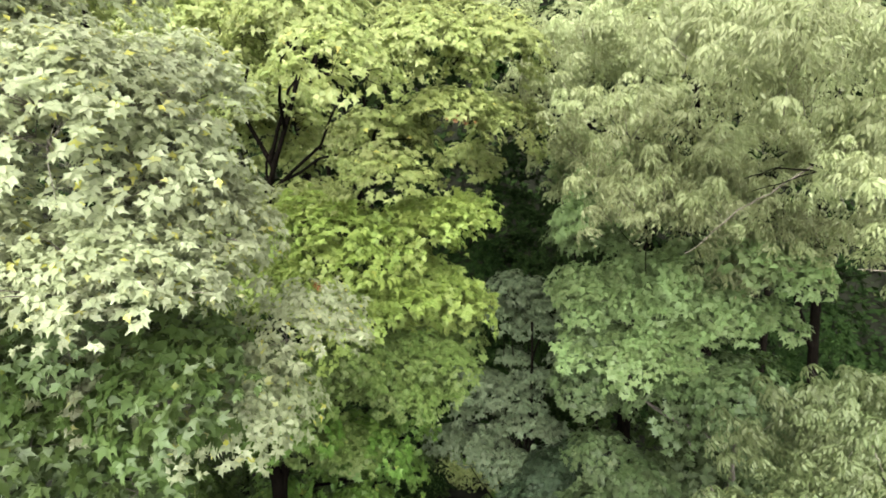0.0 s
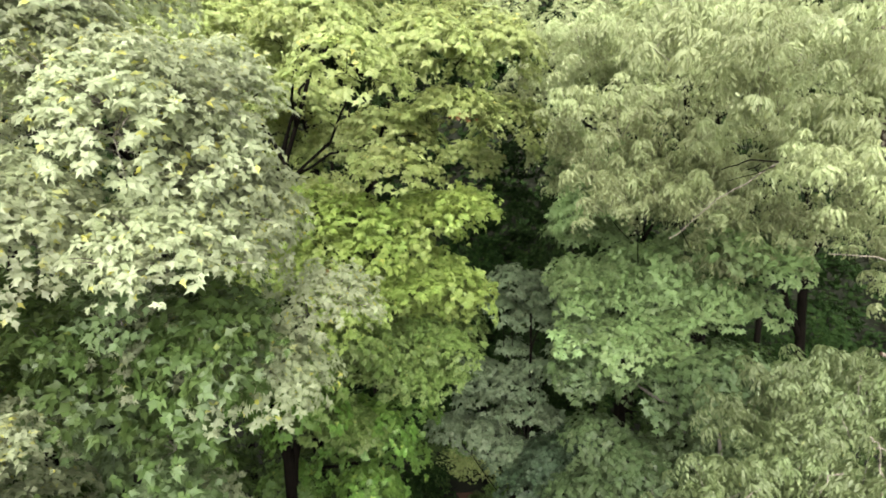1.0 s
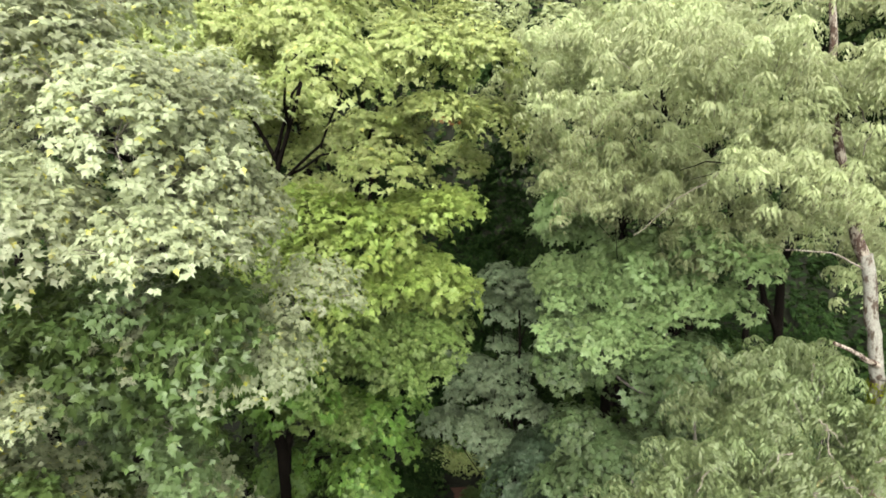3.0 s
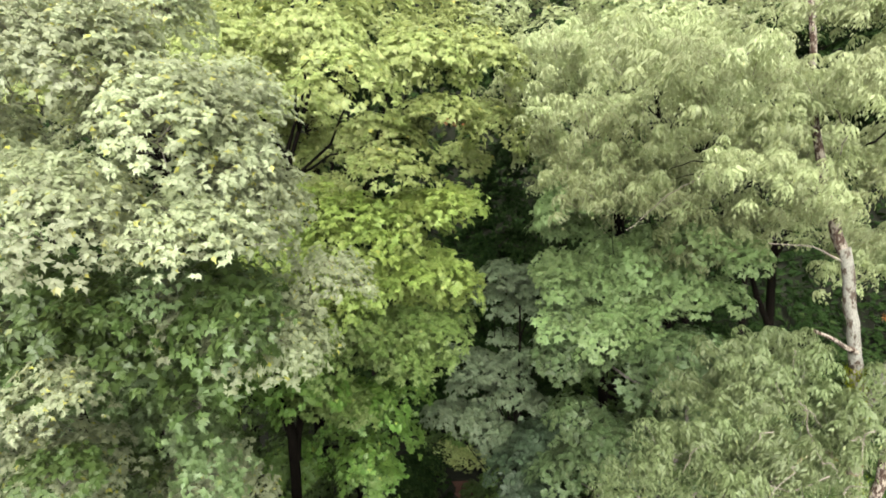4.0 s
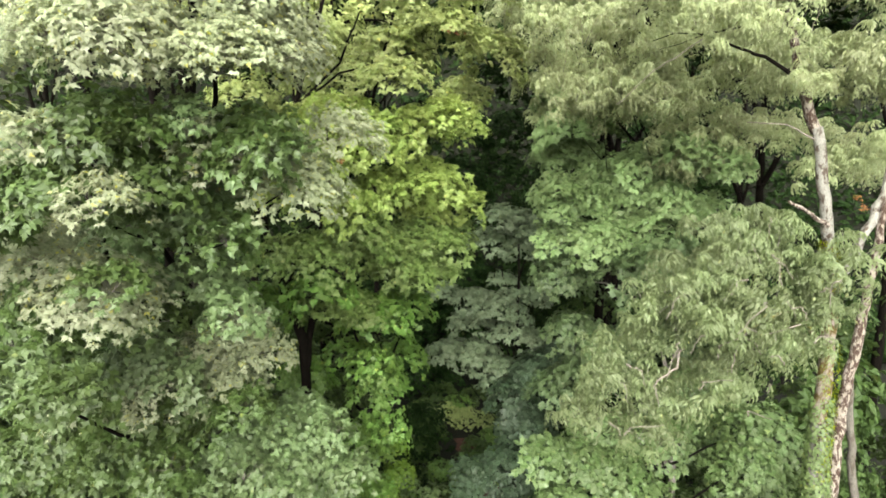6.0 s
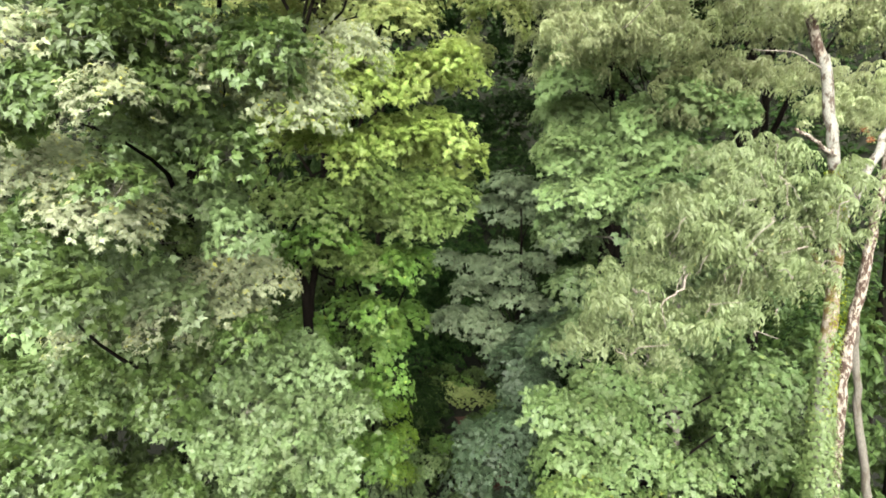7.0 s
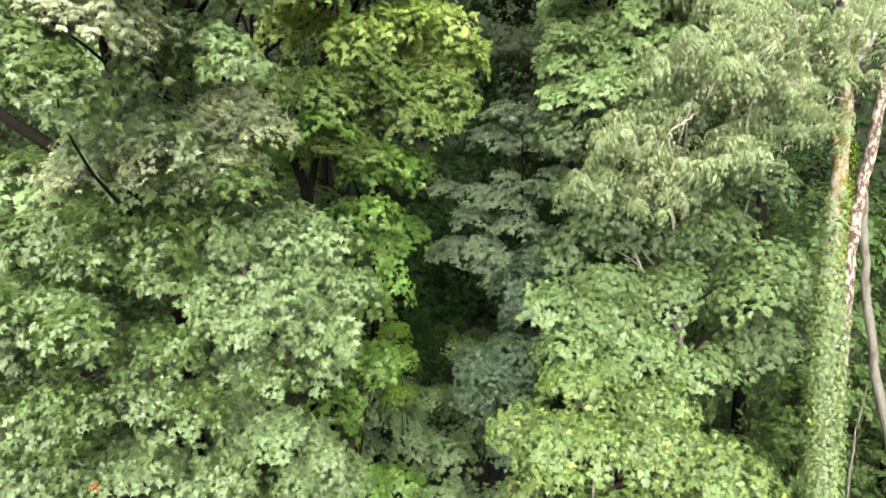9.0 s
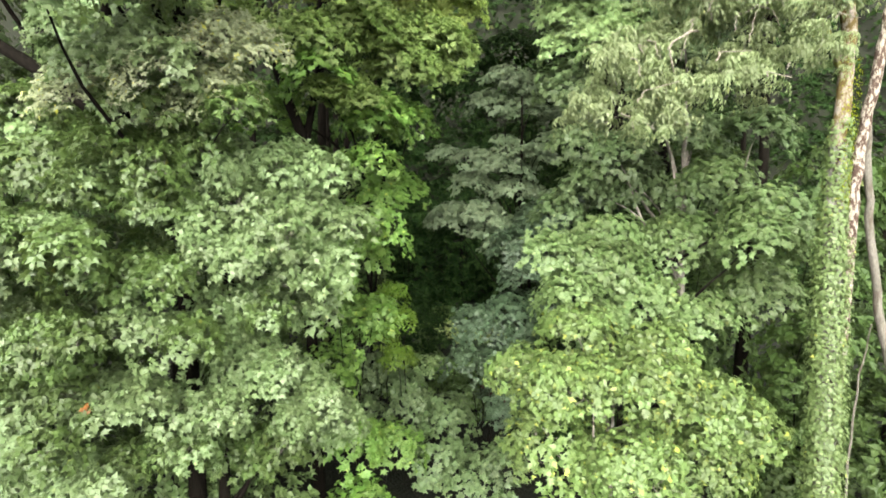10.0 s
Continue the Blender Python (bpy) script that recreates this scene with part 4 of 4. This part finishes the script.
# ---------------------------------------------------------------- shaded grey-green tree with layered boughs
GREY = [
    (3, 22, 15.27, 1.3, 0.65), (4.4, 21.6, 14.72, 1.4, 0.65), (2.1, 22, 14.39, 1.07, 0.65), (5.2, 21, 13.78, 1.26, 0.35), (3.5, 21.4, 14, 1.16, 0.5), (4.7, 21, 12.88, 0.92, 0.35), (2.8, 21.6, 12.65, 0.71, 0.65), (2.5, 20.6, 11.79, 1.25, 0.65), (1.3, 21, 11.89, 1.04, 0.65), (0.1, 21.4, 12.28, 0.66, 0.35),
] + [
    (3.7, 20.4, 12.07, 1.01, 0.65), (2.9, 20.4, 10.84, 0.91, 0.35), (1.5, 20.4, 9.89, 1.1, 0.35), (0.4, 20.8, 9.83, 0.74, 0.65), (2.7, 20, 9.27, 1.01, 0.35), (3.8, 20, 10.46, 0.89, 0.5), (3.4, 20, 8.79, 1.05, 0.65), (2.3, 20.4, 8.51, 0.83, 0.5), (1.4, 20.8, 11.01, 1.07, 0.5), (0.4, 21.4, 9.45, 1.11, 0.65), (1.9, 21.2, 9.17, 0.98, 0.35),
]
tree_of("dogwood_tree", (3.4, 20.6, 0), "shaded dogwood with grey-green leaves in flat layers", [(3.3, 20.4, 7), (3.2, 20.2, 14.5)], 0.13, 0.04, BARK_DARK,
        TUFT_GREY, [GREY], 6, per=1.15, upright=0.6, low=-0.3, swell=1.05, thick=0.04, inner=0.3)

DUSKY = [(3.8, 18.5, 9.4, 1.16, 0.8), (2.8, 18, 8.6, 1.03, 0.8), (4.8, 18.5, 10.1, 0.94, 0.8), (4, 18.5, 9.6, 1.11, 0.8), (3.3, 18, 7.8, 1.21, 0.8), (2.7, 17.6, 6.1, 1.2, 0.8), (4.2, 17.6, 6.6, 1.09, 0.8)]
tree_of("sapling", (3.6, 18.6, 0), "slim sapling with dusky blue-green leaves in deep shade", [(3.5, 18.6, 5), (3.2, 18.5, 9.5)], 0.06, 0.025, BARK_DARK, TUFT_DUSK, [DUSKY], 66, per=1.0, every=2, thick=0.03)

# ---------------------------------------------------------------- lower trees on the right
FRESH = [
    (4.9, 12.6, 8.9, 1.0, 0.7), (2.9, 12.2, 9.4, 0.75, 0.7), (4.1, 12.6, 9.0, 0.9, 0.7), (5.0, 13.6, 9.7, 1.0, 0.6), (6.7, 13.2, 9.4, 1.1, 0.7),
    (8.1, 11.0, 9.8, 1.0, 0.7), (8.6, 11.6, 10.5, 1.0, 0.7), (7.2, 13.2, 9.7, 1.0, 0.7), (3.3, 11.4, 8.3, 0.85, 0.7), (5.7, 12.3, 8.0, 1.0, 0.7),
    (7.1, 12.0, 7.5, 1.0, 0.7), (9.1, 12.7, 8.2, 1.1, 0.7), (8.0, 13.6, 11.2, 1.1, 0.6), (4.4, 12.0, 7.2, 1.1, 0.8),
]
tree_of("maple_tree", (5.6, 13.4, 0), "young maple with broad fresh green leaves", [(5.5, 13.3, 5), (5.4, 13.2, 9.2)], 0.12, 0.04, BARK_DARK, TUFT_FRESH, [FRESH], 7, 1.35, swell=1.15)
BRIGHT = [
    (1.9, 10.0, 6.8, 0.75, 0.8), (2.5, 9.2, 6.7, 0.85, 0.8), (3.5, 9.0, 6.6, 0.95, 0.8), (4.6, 8.4, 6.9, 1.0, 0.8), (6.0, 8.9, 6.3, 1.05, 0.8),
    (7.2, 9.5, 5.6, 0.9, 0.8), (2.6, 9.0, 5.2, 1.1, 0.9), (4.2, 8.5, 5.2, 1.2, 0.9), (5.8, 9.2, 4.8, 1.2, 0.9), (3.4, 10.4, 7.6, 0.9, 0.7), (5.3, 10.0, 7.3, 0.9, 0.7),
]
tree_of("sapling", (4.2, 9.9, 0), "bushy sapling with bright yellow-green leaves", [(4.2, 9.8, 6.5)], 0.08, 0.03, BARK_GREY, TUFT_BRIGHT, [BRIGHT], 8, per=1.2, swell=1.15, category="tree")

# ---------------------------------------------------------------- undergrowth in the gap
def shrub(base, label, tuft_set, lobes, seed, per=1.0, scale=1.0, joined=False):
    rng = random.Random(seed)
    s = thing("shrub", base, label, "shrub", "undergrowth")
    for x, y, z, r, h in lobes:
        stem("branch", bent(base, (x, y, z), rng, 5, 0.12), taper(6, 0.03, 0.01), BARK_DARK, s, rng, 4)
    crown(s, "leaf_tuft", tuft_set, lobes, rng, per, scale=scale, joined=joined)


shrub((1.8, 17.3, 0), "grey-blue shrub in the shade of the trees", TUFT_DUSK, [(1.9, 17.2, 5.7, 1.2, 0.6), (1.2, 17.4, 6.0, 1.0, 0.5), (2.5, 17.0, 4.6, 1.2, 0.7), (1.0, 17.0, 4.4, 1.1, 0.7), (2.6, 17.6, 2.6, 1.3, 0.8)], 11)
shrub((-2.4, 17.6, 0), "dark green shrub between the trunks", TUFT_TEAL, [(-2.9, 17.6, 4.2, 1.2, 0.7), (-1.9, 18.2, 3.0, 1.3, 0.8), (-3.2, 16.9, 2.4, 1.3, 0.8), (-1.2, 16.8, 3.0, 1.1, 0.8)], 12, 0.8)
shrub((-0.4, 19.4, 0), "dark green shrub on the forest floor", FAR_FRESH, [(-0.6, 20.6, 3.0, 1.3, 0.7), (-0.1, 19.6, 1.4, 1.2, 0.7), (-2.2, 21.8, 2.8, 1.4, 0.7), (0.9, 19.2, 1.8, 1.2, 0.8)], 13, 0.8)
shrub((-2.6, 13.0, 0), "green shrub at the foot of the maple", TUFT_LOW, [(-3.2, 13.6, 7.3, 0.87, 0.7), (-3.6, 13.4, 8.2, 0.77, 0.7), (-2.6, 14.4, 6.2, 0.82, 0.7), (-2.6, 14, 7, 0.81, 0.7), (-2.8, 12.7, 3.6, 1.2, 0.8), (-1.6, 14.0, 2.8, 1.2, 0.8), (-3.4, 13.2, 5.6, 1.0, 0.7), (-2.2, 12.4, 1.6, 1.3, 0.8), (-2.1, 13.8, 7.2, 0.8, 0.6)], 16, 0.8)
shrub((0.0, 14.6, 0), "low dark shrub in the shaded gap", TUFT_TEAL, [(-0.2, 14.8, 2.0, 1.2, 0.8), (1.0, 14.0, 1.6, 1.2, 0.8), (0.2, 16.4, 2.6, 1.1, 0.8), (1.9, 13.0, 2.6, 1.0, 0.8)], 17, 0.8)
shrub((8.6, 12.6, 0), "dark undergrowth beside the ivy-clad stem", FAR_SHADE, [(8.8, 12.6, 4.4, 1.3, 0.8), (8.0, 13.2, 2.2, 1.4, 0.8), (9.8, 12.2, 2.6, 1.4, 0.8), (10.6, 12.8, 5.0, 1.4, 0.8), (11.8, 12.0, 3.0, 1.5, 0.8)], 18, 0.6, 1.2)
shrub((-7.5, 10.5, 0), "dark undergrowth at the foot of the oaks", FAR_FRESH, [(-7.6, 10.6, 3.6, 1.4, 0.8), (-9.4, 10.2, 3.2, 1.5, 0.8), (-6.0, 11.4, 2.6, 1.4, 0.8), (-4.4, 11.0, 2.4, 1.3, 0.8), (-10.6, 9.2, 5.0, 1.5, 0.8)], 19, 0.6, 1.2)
shrub((1.9, 35.6, 0), "sunlit yellow-green shrub on the forest floor", TUFT_YELLOW, [(1.7, 34.6, 0.5, 1.1, 0.4), (2.9, 34.0, 0.5, 0.9, 0.5), (3.7, 33.2, 0.4, 0.8, 0.5), (0.4, 35.4, 0.5, 1.0, 0.5)], 14)
shrub((-1.9, 17.4, 0), "dead snag smothered in yellow-green ivy", TUFT_SNAG, [(-1.9, 17.3, 6.9, 0.75, 0.9), (-1.6, 17.2, 6.0, 0.8, 0.8), (-2.2, 17.4, 5.3, 0.7, 0.8), (-1.7, 17.0, 4.6, 0.8, 0.8)], 15, 2.6)

fern_rng = random.Random(55)
for i, (x, y, r) in enumerate([(-1.6, 24.0, 1.3), (0.6, 24.6, 1.2), (4.6, 25.0, 1.3), (0.0, 27.4, 1.2), (3.8, 28.4, 1.3), (-1.4, 30.0, 1.3), (3.2, 31.6, 1.1), (-0.8, 33.0, 1.2), (1.5, 22.4, 1.0), (4.2, 22.0, 1.2), (0.0, 39.0, 1.4), (4.0, 35.0, 1.2), (2.4, 27.4, 1.3), (1.4, 26.4, 1.2), (2.4, 30.0, 1.0), (3.2, 29.0, 1.1), (1.8, 28.6, 1.1), (-2.4, 27.6, 1.3), (1.2, 36.6, 1.3), (2.6, 38.4, 1.3), (-1.0, 36.0, 1.3)]):
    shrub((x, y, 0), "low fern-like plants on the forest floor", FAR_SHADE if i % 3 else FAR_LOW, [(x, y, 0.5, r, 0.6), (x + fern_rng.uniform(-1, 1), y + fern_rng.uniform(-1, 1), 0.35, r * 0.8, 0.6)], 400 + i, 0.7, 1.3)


# a few withered sprigs among the green
def withered(tree, places, seed):
    r = random.Random(seed)
    for p in places:
        part("dead_leaves", r.choice(TUFT_DEAD), tree, Matrix.Translation(p) @ turned((0, -0.6, 0.8), r.uniform(0, 6)), "withered red-brown leaves")


withered(walnut, [(8.85, 8.95, 16.9), (9.0, 8.95, 16.75)], 1)
withered(maple, [(-2.35, 10.9, 17.75), (0.2, 11.5, 20.95), (0.5, 11.6, 20.9)], 2)
withered(low_oak, [(-6.4, 6.1, 7.35)], 3)


# leaves of the nearest boughs, each its own
def single_leaf(seed):
    """A pointed, lobed leaf, cupped along the midrib and curled at the tip."""
    r = random.Random(seed)
    half = [(0.0, 0.0), (0.10, 0.12), (0.24, 0.26), (0.17, 0.38), (0.30, 0.56), (0.16, 0.68), (0.15, 0.80), (0.0, 1.0)]
    curl = r.uniform(0.10, 0.22)
    rim = [(x, y, 0.16 * x - curl * y * y) for x, y in half] + [(-x, y, 0.16 * x - curl * y * y) for x, y in half[-2:0:-1]]
    rib = [(0, y, -0.02 - curl * y * y) for y in (0.25, 0.55, 0.8)]
    verts = [tuple(0.092 * c for c in v) for v in rim + rib]
    a, b, c = 14, 15, 16
    faces = [(0, 1, a), (1, 2, a), (2, 3, a), (3, b, a), (3, 4, b), (4, 5, b), (5, c, b), (5, 6, c), (6, 7, c), (7, 8, c), (8, 9, c), (9, b, c), (9, 10, b), (10, 11, b), (11, a, b), (11, 12, a), (12, 13, a), (13, 0, a)]
    me = mesh_of("leaf", verts, faces, [LEAF_PALE])
    me.polygons.foreach_set("use_smooth", [True] * len(faces))
    return me


def near_leaves(tree, lobes, count, seed):
    """Sprigs of single leaves that stand proud of the nearest boughs."""
    r = random.Random(seed)
    kinds = [single_leaf(k) for k in range(4)]
    for k in range(count // 6):
        x, y, z, rad, h = lobes[k % len(lobes)]
        a, e = r.uniform(-2.6, -0.5), r.uniform(-0.3, 0.9)
        d = Vector((math.cos(a) * math.cos(e), math.sin(a) * math.cos(e), math.sin(e)))
        tip = Vector((x, y, z)) + Vector((d.x * rad, d.y * rad, d.z * rad * h)) * r.uniform(1.08, 1.28)
        spin = r.uniform(0, 6.28)
        foot = Vector((x, y, z)) + Vector((d.x * rad, d.y * rad, d.z * rad * h)) * 0.8
        twig = stem("sprig", [foot, foot.lerp(tip, 0.5) + Vector((0, 0, 0.02)), tip], [0.006, 0.004, 0.002], BARK_GREY, tree, r, 4)
        for j in range(6):
            turn = turned(d * 0.45 + Vector((0, 0, 0.75)), spin + j * 1.047 + r.uniform(-0.2, 0.2)) @ Matrix.Rotation(radians(r.uniform(-30, 5)), 4, "X")
            part("leaf", r.choice(kinds), twig, Matrix.Translation(tip) @ turn @ Matrix.Scale(r.uniform(0.85, 1.25), 4))


near_leaves(oak, PALE_UPPER[:8], 288, 21)

# ---------------------------------------------------------------- forest behind
BACK_LOBES = [
    (0.0, -1.6, 23.5, 2.0, 0.7), (1.6, 0.0, 24.0, 2.1, 0.7), (-1.7, 0.2, 22.8, 2.1, 0.7), (0.3, 0.4, 26.2, 2.2, 0.7), (0.2, 1.8, 23.5, 2.0, 0.7),
    (2.6, -0.8, 21.5, 1.6, 0.6), (-2.8, -0.8, 20.8, 1.6, 0.6), (0.0, -2.4, 21.0, 1.5, 0.6),
]


def back_tree(base, tuft_set, seed, lift=0.0, share=(0.3, 0.55, -0.6, 1.9)):
    rng = random.Random(seed)
    x, y, z = base
    lobes = [(x + a, y + b, z + c + lift, r, h) for a, b, c, r, h in BACK_LOBES]
    tree = thing("forest_tree", base, "tall broadleaf tree deep in the wood", "tree", "trees of the wood behind")
    line = trunk_line([base, (x + rng.uniform(-0.4, 0.4), y, z + 12), (x, y, z + 24 + lift)], rng)
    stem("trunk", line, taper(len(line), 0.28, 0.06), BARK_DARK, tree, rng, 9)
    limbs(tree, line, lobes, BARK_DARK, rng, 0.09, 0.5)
    crown(tree, "leaf_tuft", tuft_set, lobes, rng, *share, joined=True)
    return tree


# kind 3 takes the near-black leaf, with shade put into its colour
for i, (x, y, lift, kind) in enumerate([
    (6.4, 18.5, 0.5, 1), (-5.8, 25.5, 1.0, 3), (-4.5, 19.5, 1.5, 0), (11.0, 17.0, 0.0, 3), (-9.5, 16.0, 1.0, 0), (14.0, 13.5, 0.5, 3),
    (8.8, 26.0, 1.5, 1), (10.2, 30.0, 2.0, 2), (-9.0, 25.0, 2.0, 0), (12.0, 25.0, 2.0, 1), (18.0, 20.0, 1.5, 3), (-15.0, 19.0, 2.0, 0),
    (-4.6, 37.0, 3.5, 3), (-6.5, 34.0, 3.5, 0), (9.5, 34.0, 3.5, 1), (17.5, 31.0, 3.5, 1), (-15.0, 31.0, 3.5, 0),
]):
    near = y < 19
    back_tree((x, y, ground_height(x, y)), (FAR_YELLOW, FAR_GREY, FAR_TEAL, FAR_DARK)[kind], 100 + i, lift, (0.42, 0.55, -0.6, 1.5) if near else (0.24, 0.55, -0.6, 2.0))
# helper crown added over the gap to block sun and sky above it
SPREAD = [
    (2.6, 28.0, 24.6, 2.6, 0.6), (5.0, 26.0, 25.0, 2.4, 0.6), (1.0, 31.5, 25.4, 2.6, 0.6),
    (4.0, 33.0, 26.0, 2.8, 0.6), (2.0, 37.0, 26.6, 2.8, 0.6), (6.0, 37.5, 26.6, 2.8, 0.6), (-1.5, 37.0, 26.0, 2.6, 0.6), (3.6, 30.5, 22.4, 1.8, 0.5),
]
tree_of("forest_tree", (9.6, 29.0, 0), "added spreading tree that keeps light out of the gap", [(9.5, 29.0, 10), (9.3, 29.0, 18), (8.5, 29.0, 25)], 0.35, 0.1, BARK_DARK, FAR_DARK, [SPREAD], 61, 0.36, 0.05, 2.0, every=3, joined=True)
tree_of("forest_tree", (-5.4, 28.5, 0), "tall tree with hazy yellow-green leaves behind the maple", [(-5.4, 28.4, 12), (-3.4, 27.5, 25)], 0.26, 0.07, BARK_DARK, FAR_YELLOW,
        [[(-4.4, 26.5, 25.2, 2.07, 0.7), (-2.6, 26.0, 26.2, 1.95, 0.7), (-0.6, 25.7, 25.6, 1.84, 0.7), (1.0, 26.1, 26.2, 1.72, 0.7), (-1.6, 27.5, 28.2, 2.3, 0.7), (0.8, 27.5, 28.0, 2.07, 0.7), (-4.0, 28.0, 28.2, 2.3, 0.7), (-1.6, 25.1, 24.0, 1.38, 0.6)]], 62, 0.5, 0.05, 1.3, every=2, joined=True)
tree_of("forest_tree", (7.2, 28.5, 0), "tall tree with hazy grey-green leaves behind the walnut", [(7.2, 28.4, 12), (5.0, 27.5, 26)], 0.26, 0.07, BARK_DARK, FAR_GREY,
        [[(2.4, 26.5, 26.0, 1.84, 0.7), (3.8, 26.7, 25.0, 1.84, 0.7), (5.4, 27.1, 26.2, 2.07, 0.7), (3.4, 28.3, 28.0, 2.3, 0.7), (6.2, 28.1, 28.2, 2.3, 0.7), (7.6, 27.1, 25.2, 2.07, 0.7), (9.4, 27.1, 26.6, 2.18, 0.7), (11.4, 26.5, 26.0, 2.18, 0.7)]], 63, 0.5, 0.05, 1.3, every=2, joined=True)
rng_u = random.Random(77)


def thicket(x, y, heights, r, tuft_set, seed, label, per=0.3, scale=1.9):
    z = ground_height(x, y)
    shrub((x, y, z), label, tuft_set, [(x + rng_u.uniform(-0.6, 0.6), y + rng_u.uniform(-0.4, 0.4), z + h, r, 0.9) for h in heights], seed, per, scale, True)


# near-black leaves: the shade at the back is painted into the colour
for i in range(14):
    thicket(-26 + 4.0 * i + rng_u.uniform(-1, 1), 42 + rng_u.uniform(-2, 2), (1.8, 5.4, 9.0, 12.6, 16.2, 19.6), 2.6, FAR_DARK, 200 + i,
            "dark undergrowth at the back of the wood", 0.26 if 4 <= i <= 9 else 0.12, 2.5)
# thickets round the gap get the darkest leaf in place of deep shade
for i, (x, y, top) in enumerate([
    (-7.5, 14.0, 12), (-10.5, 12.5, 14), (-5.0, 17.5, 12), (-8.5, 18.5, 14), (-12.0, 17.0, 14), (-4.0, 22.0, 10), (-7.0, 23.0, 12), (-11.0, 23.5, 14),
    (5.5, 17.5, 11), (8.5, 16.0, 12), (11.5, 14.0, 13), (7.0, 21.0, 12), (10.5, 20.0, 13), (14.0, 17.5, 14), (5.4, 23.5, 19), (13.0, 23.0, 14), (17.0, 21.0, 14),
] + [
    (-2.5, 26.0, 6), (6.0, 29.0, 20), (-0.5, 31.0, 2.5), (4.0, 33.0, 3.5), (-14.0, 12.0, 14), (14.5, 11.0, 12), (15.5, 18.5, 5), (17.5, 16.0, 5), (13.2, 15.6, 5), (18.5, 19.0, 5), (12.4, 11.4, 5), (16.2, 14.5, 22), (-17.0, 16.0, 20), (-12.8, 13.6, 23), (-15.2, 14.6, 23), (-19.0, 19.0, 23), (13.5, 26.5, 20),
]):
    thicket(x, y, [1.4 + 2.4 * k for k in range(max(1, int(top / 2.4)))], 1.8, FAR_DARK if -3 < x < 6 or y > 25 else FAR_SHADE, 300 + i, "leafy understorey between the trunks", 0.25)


# unseen thickets added behind the drone, to cut low skylight from that side
for i in range(9):
    thicket(-28 + 7 * i + rng_u.uniform(-1, 1), -16 - 3 * math.cos(i) + rng_u.uniform(-1, 1), (1.8, 5.4, 9.0, 12.4), 2.8, FAR_DARK, 260 + i, "unseen undergrowth added behind the drone to block low skylight", 0.14, 2.6)


# far wooded slope: foliage that nobody could count, its leaf darkened as if in shade
def far_slope():
    r = np.random.RandomState(5)
    n = 42000
    x, y = r.uniform(-48, 50, n), 45 + 48 * r.rand(n) ** 1.3
    bump = np.array([1.6 * noise.noise(Vector((a * 0.3, b * 0.3, 3))) + 1.4 for a, b in zip(x, y)])
    z = np.array([ground_height(a, b) for a, b in zip(x, y)]) + np.maximum(0, bump) * r.uniform(0.2, 1.6, n)
    base = np.stack([x, y, z], 1)
    way = np.stack([r.normal(0, 1, n), r.normal(-0.6, 0.6, n), r.normal(-0.2, 0.5, n)], 1)
    up = np.stack([r.normal(0, 0.5, n), r.normal(-0.5, 0.4, n), np.ones(n)], 1)
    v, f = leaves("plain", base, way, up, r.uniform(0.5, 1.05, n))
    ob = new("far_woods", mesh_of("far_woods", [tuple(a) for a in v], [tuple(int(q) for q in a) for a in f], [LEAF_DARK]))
    tagged(ob, "dark green foliage covering the slope behind", "woods", kind="stuff")


far_slope()
